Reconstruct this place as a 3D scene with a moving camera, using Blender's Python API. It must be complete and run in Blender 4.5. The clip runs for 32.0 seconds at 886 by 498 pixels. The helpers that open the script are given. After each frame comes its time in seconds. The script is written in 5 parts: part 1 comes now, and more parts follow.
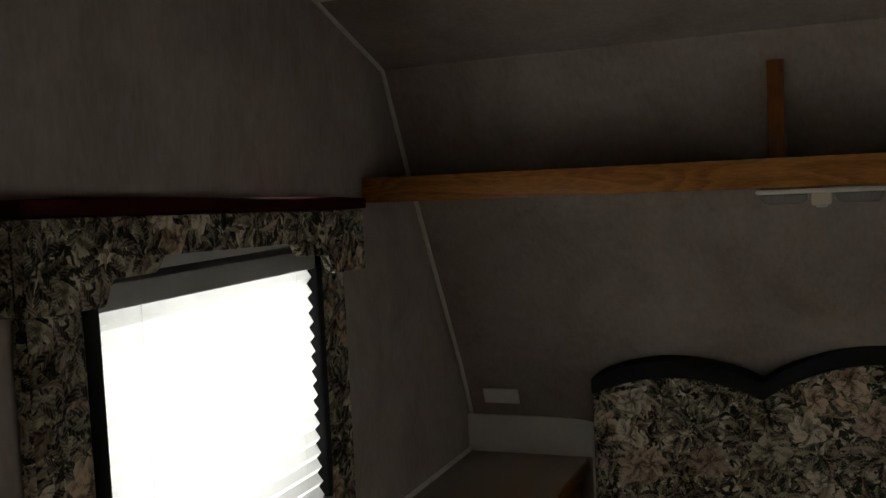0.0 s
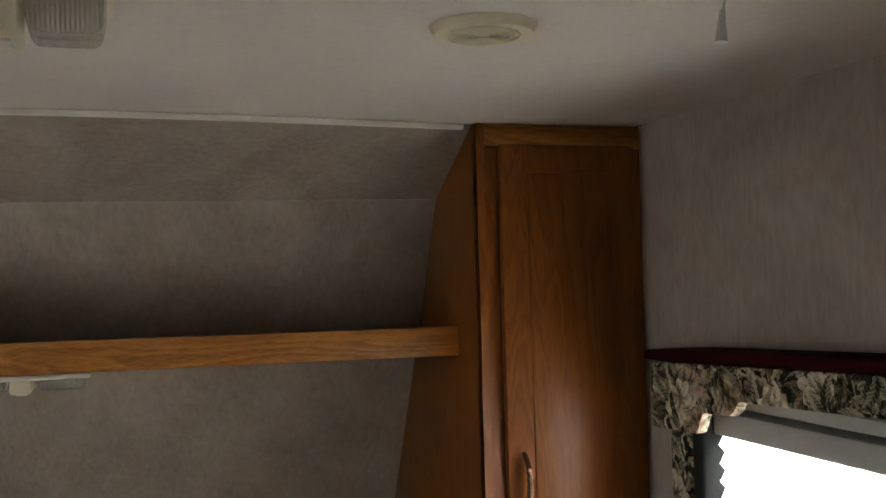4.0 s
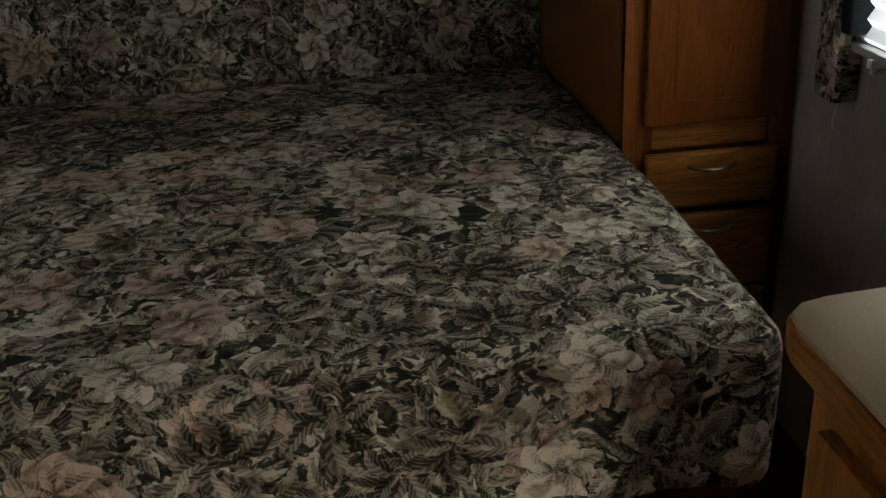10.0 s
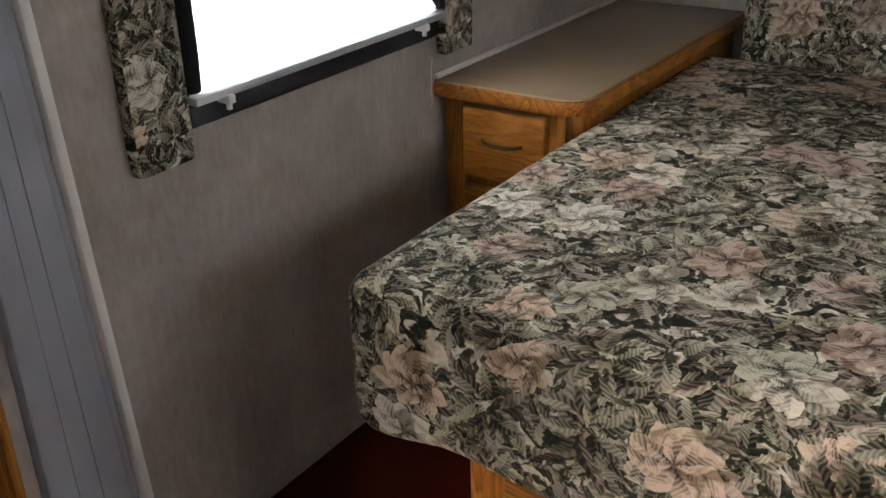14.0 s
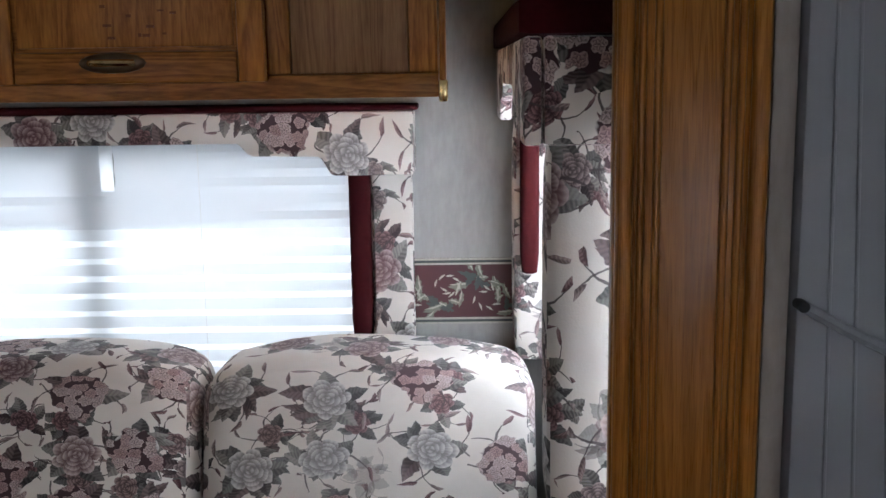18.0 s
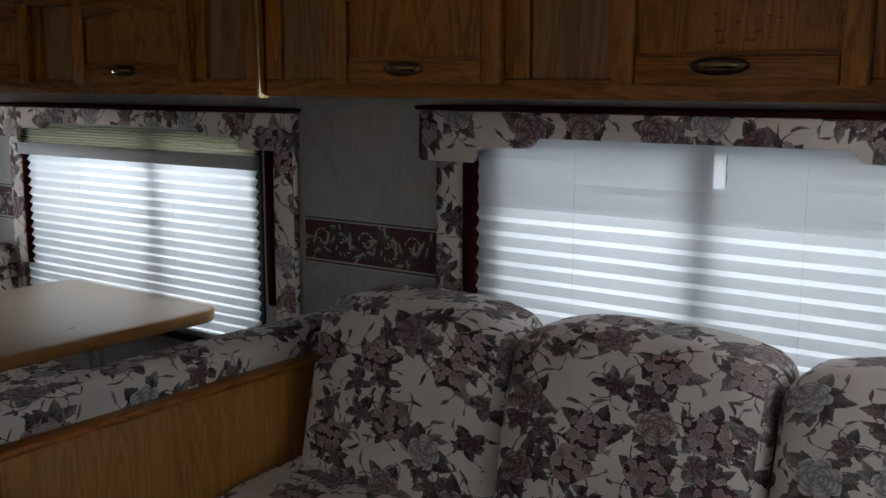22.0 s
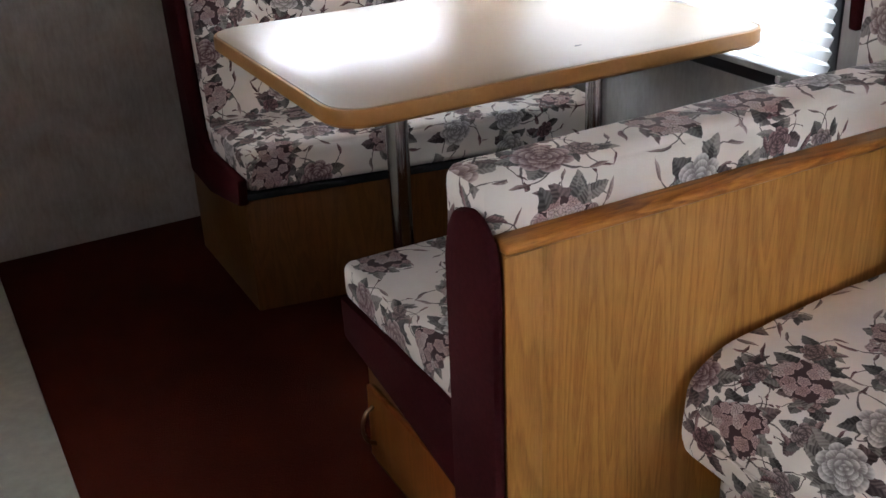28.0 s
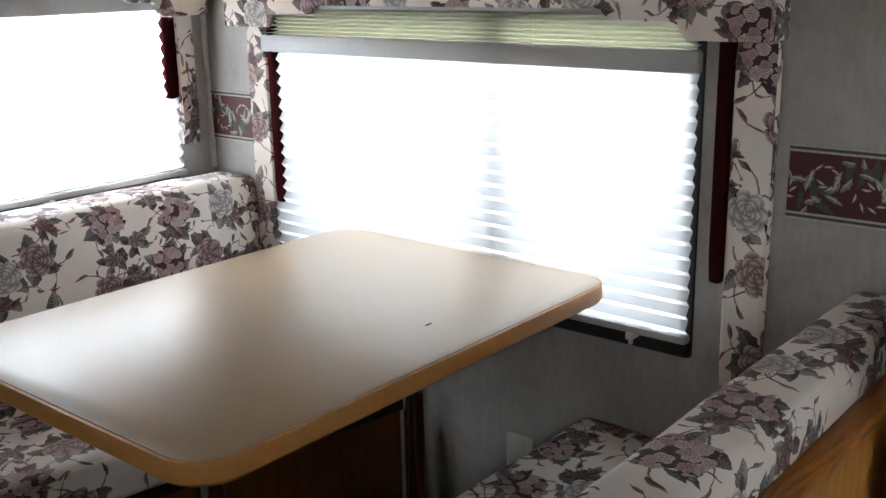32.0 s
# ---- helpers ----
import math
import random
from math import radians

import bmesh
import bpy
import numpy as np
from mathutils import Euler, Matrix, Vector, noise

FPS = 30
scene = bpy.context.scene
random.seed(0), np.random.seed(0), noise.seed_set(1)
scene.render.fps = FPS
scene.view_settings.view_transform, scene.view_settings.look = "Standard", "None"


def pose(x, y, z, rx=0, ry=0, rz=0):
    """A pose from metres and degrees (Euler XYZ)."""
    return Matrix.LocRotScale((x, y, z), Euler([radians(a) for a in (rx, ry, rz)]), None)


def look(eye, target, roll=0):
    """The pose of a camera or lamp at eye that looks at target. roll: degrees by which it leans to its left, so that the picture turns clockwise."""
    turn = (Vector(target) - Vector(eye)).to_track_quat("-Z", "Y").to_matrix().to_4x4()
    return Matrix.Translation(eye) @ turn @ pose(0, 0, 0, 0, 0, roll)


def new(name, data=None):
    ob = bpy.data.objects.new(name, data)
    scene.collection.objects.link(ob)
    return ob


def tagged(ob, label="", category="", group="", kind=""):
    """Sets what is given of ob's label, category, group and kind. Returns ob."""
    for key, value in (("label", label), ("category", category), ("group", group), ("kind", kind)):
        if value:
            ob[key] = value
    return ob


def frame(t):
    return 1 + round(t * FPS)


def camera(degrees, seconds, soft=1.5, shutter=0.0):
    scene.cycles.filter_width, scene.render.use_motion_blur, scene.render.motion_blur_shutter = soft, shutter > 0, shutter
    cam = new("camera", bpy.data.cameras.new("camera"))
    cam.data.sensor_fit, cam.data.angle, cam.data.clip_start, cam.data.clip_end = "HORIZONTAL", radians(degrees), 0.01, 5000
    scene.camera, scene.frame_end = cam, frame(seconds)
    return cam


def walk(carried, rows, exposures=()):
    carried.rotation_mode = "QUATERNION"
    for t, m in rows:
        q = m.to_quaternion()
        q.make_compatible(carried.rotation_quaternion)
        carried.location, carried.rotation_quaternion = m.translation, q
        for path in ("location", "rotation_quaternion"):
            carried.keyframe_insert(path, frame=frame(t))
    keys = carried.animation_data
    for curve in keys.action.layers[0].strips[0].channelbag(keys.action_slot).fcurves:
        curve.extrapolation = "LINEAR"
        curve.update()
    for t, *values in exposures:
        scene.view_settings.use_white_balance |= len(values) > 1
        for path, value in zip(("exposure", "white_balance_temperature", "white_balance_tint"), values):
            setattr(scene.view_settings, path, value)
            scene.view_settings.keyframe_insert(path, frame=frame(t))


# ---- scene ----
cam = camera(46.99, 32.0)
PATH = [
    (0.0, 0.318, 0.192, 1.561, 21.42, -4.12, 2.77),
    (0.5, 0.322, 0.186, 1.598, 22.23, -2.16, 2.21),
    (1.0, 0.314, 0.193, 1.628, 18.01, 0.31, 1.44),
    (1.5, 0.328, 0.182, 1.636, 11.64, 1.42, 1.31),
    (2.0, 0.349, 0.169, 1.624, 5.50, 1.54, 1.31),
    (2.5, 0.372, 0.200, 1.630, -0.69, 1.30, 1.41),
    (3.0, 0.403, 0.234, 1.639, -6.68, 1.23, 1.04),
    (3.5, 0.423, 0.258, 1.650, -12.40, 1.49, 1.07),
    (4.0, 0.423, 0.282, 1.670, -18.49, 1.42, 1.51),
    (4.5, 0.426, 0.282, 1.672, -23.17, 1.07, 1.81),
    (6.5, 0.629, 0.220, 1.486, -22.92, -5.01, 1.28),
    (7.0, 0.618, 0.209, 1.468, -22.84, -8.28, 1.53),
    (7.5, 0.604, 0.203, 1.451, -22.10, -11.35, 1.63),
    (8.0, 0.589, 0.199, 1.437, -20.50, -14.30, 1.80),
    (8.5, 0.555, 0.198, 1.422, -18.48, -17.10, 1.69),
    (9.0, 0.540, 0.204, 1.409, -15.15, -20.05, 1.59),
    (9.5, 0.543, 0.207, 1.377, -11.05, -22.53, 1.91),
    (10.0, 0.528, 0.218, 1.348, -7.46, -24.73, 2.70),
    (10.5, 0.492, 0.213, 1.367, -4.41, -26.13, 2.69),
    (11.0, 0.458, 0.197, 1.377, -0.92, -25.95, 2.13),
    (11.5, 0.430, 0.197, 1.381, 2.88, -25.82, 1.64),
    (12.0, 0.421, 0.206, 1.376, 7.44, -25.34, 1.44),
    (12.5, 0.436, 0.228, 1.373, 12.85, -24.90, 1.56),
    (13.0, 0.464, 0.261, 1.372, 18.87, -25.08, 1.72),
    (13.5, 0.492, 0.301, 1.363, 25.64, -25.38, 1.80),
    (14.0, 0.497, 0.320, 1.347, 34.08, -25.42, 1.68),
    (14.5, 0.470, 0.319, 1.341, 43.52, -25.74, 1.58),
    (15.0, 0.424, 0.324, 1.336, 52.98, -25.08, 1.40),
    (15.5, 0.363, 0.371, 1.313, 62.20, -22.80, 1.25),
    (17.5, 0.233, 0.600, 1.423, 85.61, -12.70, 1.42),
    (18.0, 0.276, 0.662, 1.431, 90.71, -9.85, 0.84),
    (18.5, 0.313, 0.702, 1.436, 95.19, -8.59, 0.38),
    (19.0, 0.306, 0.704, 1.436, 99.12, -6.89, 0.55),
    (19.5, 0.259, 0.669, 1.446, 103.19, -5.31, 0.48),
    (20.0, 0.233, 0.651, 1.450, 107.88, -4.56, 0.46),
    (20.5, 0.226, 0.664, 1.465, 113.19, -5.51, 0.42),
    (21.0, 0.246, 0.697, 1.449, 118.43, -6.10, 0.14),
    (21.5, 0.292, 0.735, 1.435, 123.14, -7.26, -0.11),
    (22.0, 0.327, 0.755, 1.422, 126.21, -9.16, -0.16),
    (22.5, 0.364, 0.769, 1.407, 127.45, -11.51, -0.41),
    (23.0, 0.354, 0.778, 1.384, 128.91, -14.13, -0.24),
    (23.5, 0.349, 0.774, 1.366, 130.19, -16.76, -0.15),
    (24.0, 0.371, 0.765, 1.357, 131.18, -19.51, -0.23),
    (24.5, 0.372, 0.739, 1.341, 132.96, -21.98, -0.07),
    (25.0, 0.310, 0.680, 1.337, 136.32, -24.04, 0.70),
    (25.5, 0.234, 0.571, 1.341, 140.14, -24.88, 1.09),
    (26.0, 0.166, 0.439, 1.335, 143.68, -24.75, 0.71),
    (26.5, 0.087, 0.338, 1.326, 147.91, -24.81, 0.74),
    (28.5, -0.011, -0.040, 1.304, 151.03, -26.08, 2.19),
    (29.0, -0.010, -0.142, 1.284, 148.64, -27.82, 0.51),
    (29.5, -0.022, -0.271, 1.278, 143.71, -29.49, -0.10),
    (30.0, -0.020, -0.390, 1.279, 136.60, -30.92, -0.54),
    (30.5, -0.024, -0.470, 1.272, 131.96, -29.24, 0.07),
    (31.0, 0.000, -0.507, 1.306, 128.62, -24.11, 0.60),
    (31.5, 0.020, -0.519, 1.354, 128.22, -19.58, 0.90),
    (32.0, 0.037, -0.538, 1.372, 129.50, -15.37, 1.03),
]
EXPOSURES = [(0.0, -1.8, 7600, 10), (1.0, -1.8, 7600, 11), (2.0, -1.4, 7800, 12), (3.0, -0.5, 7700, 12), (4.0, -0.3, 7600, 11), (4.5, -0.35, 7600, 11), (6.5, -3.2, 6300, 7), (8.0, -3.3, 6100, 7), (9.0, -2.3, 6400, 8), (10.0, -1.7, 6850, 9), (11.0, -0.6, 6850, 10), (12.0, 0.05, 6850, 11), (13.0, 0.1, 6850, 12), (14.0, 0.1, 6600, 13), (15.0, 0.65, 6500, 12), (15.5, 0.6, 6500, 12), (17.5, -0.45, 6200, 11), (18.5, -0.75, 6000, 11), (20.0, -1.45, 6000, 10), (22.0, -1.6, 6200, 10), (24.0, -0.8, 6150, 11), (26.0, 0.2, 6150, 12), (29.0, 0.75, 6200, 13), (30.5, 0.95, 5850, 12), (31.0, 0.6, 6450, 11), (32.0, 0.0, 6350, 10)]
walk(cam, [(t, pose(x, y, z, 90 + p, r, a)) for t, x, y, z, a, p, r in PATH], EXPOSURES)

# ---- light ----
world = bpy.data.worlds.new("sky")
scene.world = world
world.use_nodes = True
wn = world.node_tree.nodes
sky = wn.new("ShaderNodeTexSky")
sky.sky_type, sky.sun_disc, sky.sun_elevation, sky.sun_rotation = "NISHITA", False, radians(48), radians(200)
world.node_tree.links.new(sky.outputs[0], wn["Background"].inputs[0])
wn["Background"].inputs[1].default_value = 0.12
sun = new("sun", bpy.data.lights.new("sun", "SUN"))
sun.data.energy, sun.data.angle, sun.data.color = 1.0, radians(12), (1, 0.96, 0.9)
sun.matrix_world = look((-6, -14, 14), (0, 0, 1))


def window_light(eye, target, w, h, watts, color=(0.93, 0.97, 1.0), spread=180):
    """Daylight that stands in a window's opening, outside its shade."""
    li = bpy.data.lights.new("daylight", "AREA")
    li.shape, li.size, li.size_y, li.energy, li.color = "RECTANGLE", w, h, watts, color
    li.spread = radians(spread)
    ob = new("daylight", li)
    ob.matrix_world = look(eye, target)
    return ob


window_light((-1.02, 1.74, 1.40), (0.30, 1.05, 0.55), 0.8, 0.7, 42, (0.93, 0.97, 1.0), 105)
window_light((1.84, 1.69, 1.66), (0.60, 1.45, 0.75), 0.7, 0.6, 205, (0.95, 0.98, 1.0))
window_light((-2.40, -0.09, 1.60), (-0.6, -0.09, 0.70), 1.1, 0.6, 34)
window_light((-2.05, -1.93, 1.6), (-0.6, -1.93, 0.55), 1.25, 0.75, 64)
window_light((-1.28, 1.15, 1.3), (-1.28, 0.0, 0.8), 0.7, 0.6, 125)
window_light((-1.22, -3.05, 1.3), (-1.22, -1.8, 0.8), 0.8, 0.6, 105)
window_light((1.72, -0.30, 1.34), (-1.10, -0.35, 0.30), 1.0, 0.6, 3.6, (1.0, 0.98, 0.95), 110)
window_light((0.80, -3.20, 1.30), (0.33, 1.00, 0.15), 0.9, 0.6, 14.0, (1.0, 0.96, 0.90), 16)

# ---- materials ----


class Nodes:
    """A material's node tree, with short calls."""

    def __init__(self, name):
        self.m = bpy.data.materials.new(name)
        self.m.use_nodes = True
        self.t = self.m.node_tree
        self.b = self.t.nodes["Principled BSDF"]
        self.o = self.t.nodes["Material Output"]

    def add(self, kind, **values):
        n = self.t.nodes.new("ShaderNode" + kind)
        for k, v in values.items():
            k = k.replace("_", " ")
            s = next((i for i in n.inputs if i.name.lower() == k.lower() and i.enabled), None)
            if s is None:
                continue
            self.put(v, s)
        return n

    def put(self, v, s):
        if hasattr(v, "is_output"):
            self.t.links.new(v, s)
        else:
            s.default_value = v if not isinstance(v, tuple) or len(v) != 3 or s.type != "RGBA" else (*v, 1)

    def coord(self, scale=(1, 1, 1), turn=(0, 0, 0)):
        c = self.t.nodes.new("ShaderNodeTexCoord")
        m = self.t.nodes.new("ShaderNodeMapping")
        m.inputs["Scale"].default_value, m.inputs["Rotation"].default_value = scale, turn
        self.t.links.new(c.outputs["Object"], m.inputs["Vector"])
        return m.outputs[0]

    def noise(self, v, scale, detail=4.0, rough=0.55, warp=0.0):
        return self.add("TexNoise", vector=v, scale=scale, detail=detail, roughness=rough, distortion=warp)

    def voronoi(self, v, scale, feature="F1", random_=1.0):
        n = self.t.nodes.new("ShaderNodeTexVoronoi")
        n.feature = feature
        self.put(v, n.inputs["Vector"])
        n.inputs["Scale"].default_value = scale
        n.inputs["Randomness"].default_value = random_
        return n

    def math(self, op, a, b=0.0, clamp=False):
        n = self.t.nodes.new("ShaderNodeMath")
        n.operation, n.use_clamp = op, clamp
        self.put(a, n.inputs[0])
        self.put(b, n.inputs[1])
        return n.outputs[0]

    def ramp(self, fac, stops, mode="LINEAR"):
        n = self.t.nodes.new("ShaderNodeValToRGB")
        n.color_ramp.interpolation = mode
        e = n.color_ramp.elements
        while len(e) < len(stops):
            e.new(0.5)
        for i, (p, c) in enumerate(stops):
            e[i].position = p
            e[i].color = (*c, 1) if len(c) == 3 else c
        self.put(fac, n.inputs[0])
        return n.outputs[0]

    def step(self, v, lo, hi):
        n = self.t.nodes.new("ShaderNodeMapRange")
        n.interpolation_type = "SMOOTHSTEP"
        self.put(v, n.inputs[0])
        n.inputs[1].default_value, n.inputs[2].default_value = lo, hi
        return n.outputs[0]

    def mix(self, fac, a, b, how="MIX"):
        n = self.t.nodes.new("ShaderNodeMix")
        n.data_type, n.blend_type = "RGBA", how
        self.put(fac, n.inputs[0])
        self.put(a, n.inputs[6])
        self.put(b, n.inputs[7])
        return n.outputs[2]

    def warp(self, v, scale, amount):
        """v moved about by noise."""
        n = self.noise(v, scale, 2.0)
        s = self.t.nodes.new("ShaderNodeVectorMath")
        s.operation = "SUBTRACT"
        self.put(n.outputs["Color"], s.inputs[0])
        s.inputs[1].default_value = (0.5, 0.5, 0.5)
        k = self.t.nodes.new("ShaderNodeVectorMath")
        k.operation = "MULTIPLY_ADD"
        self.put(s.outputs[0], k.inputs[0])
        k.inputs[1].default_value = (amount,) * 3
        self.put(v, k.inputs[2])
        return k.outputs[0]

    def bump(self, h, strength, distance=0.002):
        n = self.add("Bump", height=h, strength=strength, distance=distance)
        self.t.links.new(n.outputs[0], self.b.inputs["Normal"])

    def done(self, color, rough=0.6, metal=0.0, spec=0.5):
        self.put(color, self.b.inputs["Base Color"])
        self.put(rough, self.b.inputs["Roughness"])
        self.b.inputs["Metallic"].default_value = metal
        self.b.inputs["Specular IOR Level"].default_value = spec
        return self.m


def plain(name, color, rough=0.6, metal=0.0, grain=40.0, vary=0.12, spec=0.5, bump=0.1):
    n = Nodes(name)
    v = n.coord()
    a = n.noise(v, grain, 5)
    b = n.noise(v, 3.0, 3)
    f = n.math("ADD", n.math("MULTIPLY", a.outputs[0], 0.5), n.math("MULTIPLY", b.outputs[0], 0.5))
    lo, hi = tuple(c * (1 - vary) for c in color), tuple(min(1, c * (1 + vary)) for c in color)
    n.bump(a.outputs[0], bump)
    r = n.math("ADD", n.math("MULTIPLY", b.outputs[0], 0.1), rough - 0.05)
    return n.done(n.ramp(f, [(0.3, lo), (0.7, hi)]), r, metal, spec)


def wood(name, dark, light, grain=(9, 9, 1.2), rough=0.38, turn=(0, 0, 0), soft_=0.0):
    """Oak: fine long pores, drifting cathedral bands and broad tone along the axis whose scale is small."""
    n = Nodes(name)
    v = n.coord(grain, turn)
    w = n.warp(v, 0.45, 1.7)
    w = n.warp(w, 2.2, 0.35)
    rings = n.noise(w, 1.1, 1.5, 0.5).outputs[0]
    bands = n.math("FRACT", n.math("MULTIPLY", rings, 15.0))
    bands = n.math("MULTIPLY", n.step(bands, 0.0, 0.75), n.math("SUBTRACT", 1.0, n.step(bands, 0.82, 1.0)))
    pores = n.noise(n.coord(tuple(g * 9 for g in grain), turn), 3.6, 4).outputs[0]
    broad = n.noise(n.coord(tuple(g * 0.3 for g in grain), turn), 1.3, 3).outputs[0]
    f = n.math("ADD", n.math("MULTIPLY", bands, 0.17), n.math("ADD", n.math("MULTIPLY", pores, 0.56), n.math("MULTIPLY", broad, 0.42)))
    col = n.ramp(f, [(0.36 - soft_, dark), (0.58, tuple((a + b) / 2 for a, b in zip(dark, light))), (0.82 + soft_, light)])
    n.bump(pores, 0.12, 0.001)
    return n.done(col, n.math("ADD", n.math("MULTIPLY", pores, 0.2), rough - 0.06), 0, 0.2)


def wallpaper(name, lo, hi):
    n = Nodes(name)
    v = n.coord()
    big = n.noise(v, 4.5, 5, 0.65, 0.6)
    fine = n.noise(n.coord((30, 30, 9)), 3.0, 4)
    streak = n.noise(n.coord((60, 60, 1.5)), 1.4, 2)
    f = n.math("ADD", n.math("MULTIPLY", big.outputs[0], 0.62), n.math("ADD", n.math("MULTIPLY", fine.outputs[0], 0.30), n.math("MULTIPLY", streak.outputs[0], 0.08)))
    n.bump(fine.outputs[0], 0.18, 0.001)
    return n.done(n.ramp(f, [(0.36, lo), (0.64, hi)]), 0.62, 0, 0.3)


def cells(n, uv, scale, off, rnd=0.85):
    """Scattered motifs: each cell's own polar place (radius, angle turned at random) and three random numbers."""
    a = n.t.nodes.new("ShaderNodeVectorMath")
    a.operation = "ADD"
    n.put(uv, a.inputs[0])
    a.inputs[1].default_value = off
    v = n.t.nodes.new("ShaderNodeTexVoronoi")
    v.voronoi_dimensions = "2D"
    n.put(a.outputs[0], v.inputs["Vector"])
    v.inputs["Scale"].default_value, v.inputs["Randomness"].default_value = scale, rnd
    d = n.t.nodes.new("ShaderNodeVectorMath")
    d.operation = "SUBTRACT"
    n.put(a.outputs[0], d.inputs[0])
    n.put(v.outputs["Position"], d.inputs[1])
    s = n.add("SeparateXYZ", vector=d.outputs[0])
    c = n.add("SeparateColor", color=v.outputs["Color"])
    x, y = n.math("MULTIPLY", s.outputs[0], scale), n.math("MULTIPLY", s.outputs[1], scale)
    r = n.math("SQRT", n.math("ADD", n.math("MULTIPLY", x, x), n.math("MULTIPLY", y, y)))
    th = n.math("ADD", n.math("ARCTAN2", y, x), n.math("MULTIPLY", c.outputs[0], 6.283))
    return r, th, c.outputs[0], c.outputs[1], c.outputs[2]


def bloom(n, uv, scale, off, size, petals, density, gate=None, rings=4.0):
    """Many-petalled flowers: mask, petal shading, random number."""
    r, th, c0, c1, c2 = cells(n, uv, scale, off)
    lob = n.math("ABSOLUTE", n.math("COSINE", n.math("MULTIPLY", th, petals / 2)))
    big = n.math("MULTIPLY", n.math("ADD", n.math("MULTIPLY", c1, 0.35), 0.75), size)
    edge = n.math("MULTIPLY", big, n.math("ADD", n.math("MULTIPLY", n.math("POWER", lob, 0.6), 0.28), 0.74))
    mask = n.step(n.math("SUBTRACT", edge, r), 0.0, 0.02)
    mask = n.math("MULTIPLY", mask, n.step(c2, 1 - density, 1 - density + 0.01))
    if gate is not None:
        mask = n.math("MULTIPLY", mask, gate)
    k = n.math("DIVIDE", r, big)
    ring = n.math("MULTIPLY", k, rings)
    turn = n.math("MULTIPLY", n.math("FLOOR", ring), 1.9)
    lob2 = n.math("ABSOLUTE", n.math("COSINE", n.math("ADD", n.math("MULTIPLY", th, petals / 2), turn)))
    sh = n.math("FRACT", n.math("ADD", ring, n.math("MULTIPLY", lob2, 0.75)))
    fine = n.math("MULTIPLY", n.math("SINE", n.math("MULTIPLY", th, 47.0)), 0.07)
    core = n.step(k, 0.05, 0.22)
    sh = n.math("MULTIPLY", n.math("ADD", n.math("ADD", n.math("MULTIPLY", sh, 0.75), 0.25), fine, True), n.math("ADD", n.math("MULTIPLY", core, 0.6), 0.4))
    return mask, sh, c1


def cloth_uv(n, wander=0.01, freq=14.0):
    c = n.t.nodes.new("ShaderNodeTexCoord")
    return n.warp(n.warp(c.outputs["UV"], freq, wander), freq * 3.0, wander * 0.12)


def tone(n, col, mask, shade, dark, light, amount=1.0):
    """Lays a motif shaded from dark to light over col."""
    shade = n.step(shade, 0.02, 0.90)
    return n.mix(n.math("MULTIPLY", mask, amount), col, n.mix(shade, dark, light))


def palette(n, c, stops):
    return n.ramp(c, stops, "CONSTANT")


def rosette(n, r, th, c, count, r0, length, width, keep, bend=0.0, jag=0.0, vary=0.5, peak=0.8, deep=0.42):
    """Leaves or petals that stand round a centre: mask, shading, random number."""
    s = n.math("MULTIPLY", n.math("ADD", th, n.math("MULTIPLY", r, bend)), count / 6.28319)
    k = n.math("FLOOR", n.math("ADD", s, 0.5))
    a = n.math("MULTIPLY", n.math("SUBTRACT", s, k), 6.28319 / count)
    w = n.t.nodes.new("ShaderNodeTexWhiteNoise")
    w.noise_dimensions = "1D"
    n.put(n.math("ADD", n.math("FLOORED_MODULO", k, float(count)), n.math("MULTIPLY", c, 371.0)), w.inputs["W"])
    rnd = w.outputs["Value"]
    pick = n.math("FRACT", n.math("MULTIPLY", rnd, 7.31))
    ln = n.math("ADD", n.math("MULTIPLY", rnd, vary * length), (1 - vary / 2) * length)
    t = n.math("DIVIDE", n.math("SUBTRACT", r, r0), ln, True)
    q = n.math("ADD", n.math("MULTIPLY", r, n.math("SINE", a)), n.math("MULTIPLY", n.math("MULTIPLY", t, t), n.math("SUBTRACT", n.math("MULTIPLY", pick, 0.16), 0.08)))
    wd = n.math("MULTIPLY", n.math("SINE", n.math("MULTIPLY", n.math("POWER", t, peak), 3.1416)), width)
    if jag:
        wd = n.math("MULTIPLY", wd, n.math("ADD", n.math("MULTIPLY", n.math("SINE", n.math("MULTIPLY", t, 30.0)), jag), 1 - jag))
    aq = n.math("ABSOLUTE", q)
    mask = n.math("MULTIPLY", n.step(n.math("SUBTRACT", wd, aq), 0.0, 0.010), n.step(pick, 1 - keep, 1.001 - keep))
    veins = n.math("MULTIPLY", n.math("SINE", n.math("SUBTRACT", n.math("MULTIPLY", t, 46.0), n.math("MULTIPLY", aq, 90.0))), 0.13)
    half = n.math("MULTIPLY", n.step(q, -0.012, 0.012), 0.28)
    own = n.math("MULTIPLY", n.math("SUBTRACT", n.math("FRACT", n.math("MULTIPLY", rnd, 3.77)), 0.5), 0.34)
    sh = n.math("ADD", n.math("ADD", n.math("MULTIPLY", n.math("POWER", t, 1.3), deep), veins), n.math("ADD", n.math("ADD", half, own), 0.10), True)
    return mask, sh, rnd


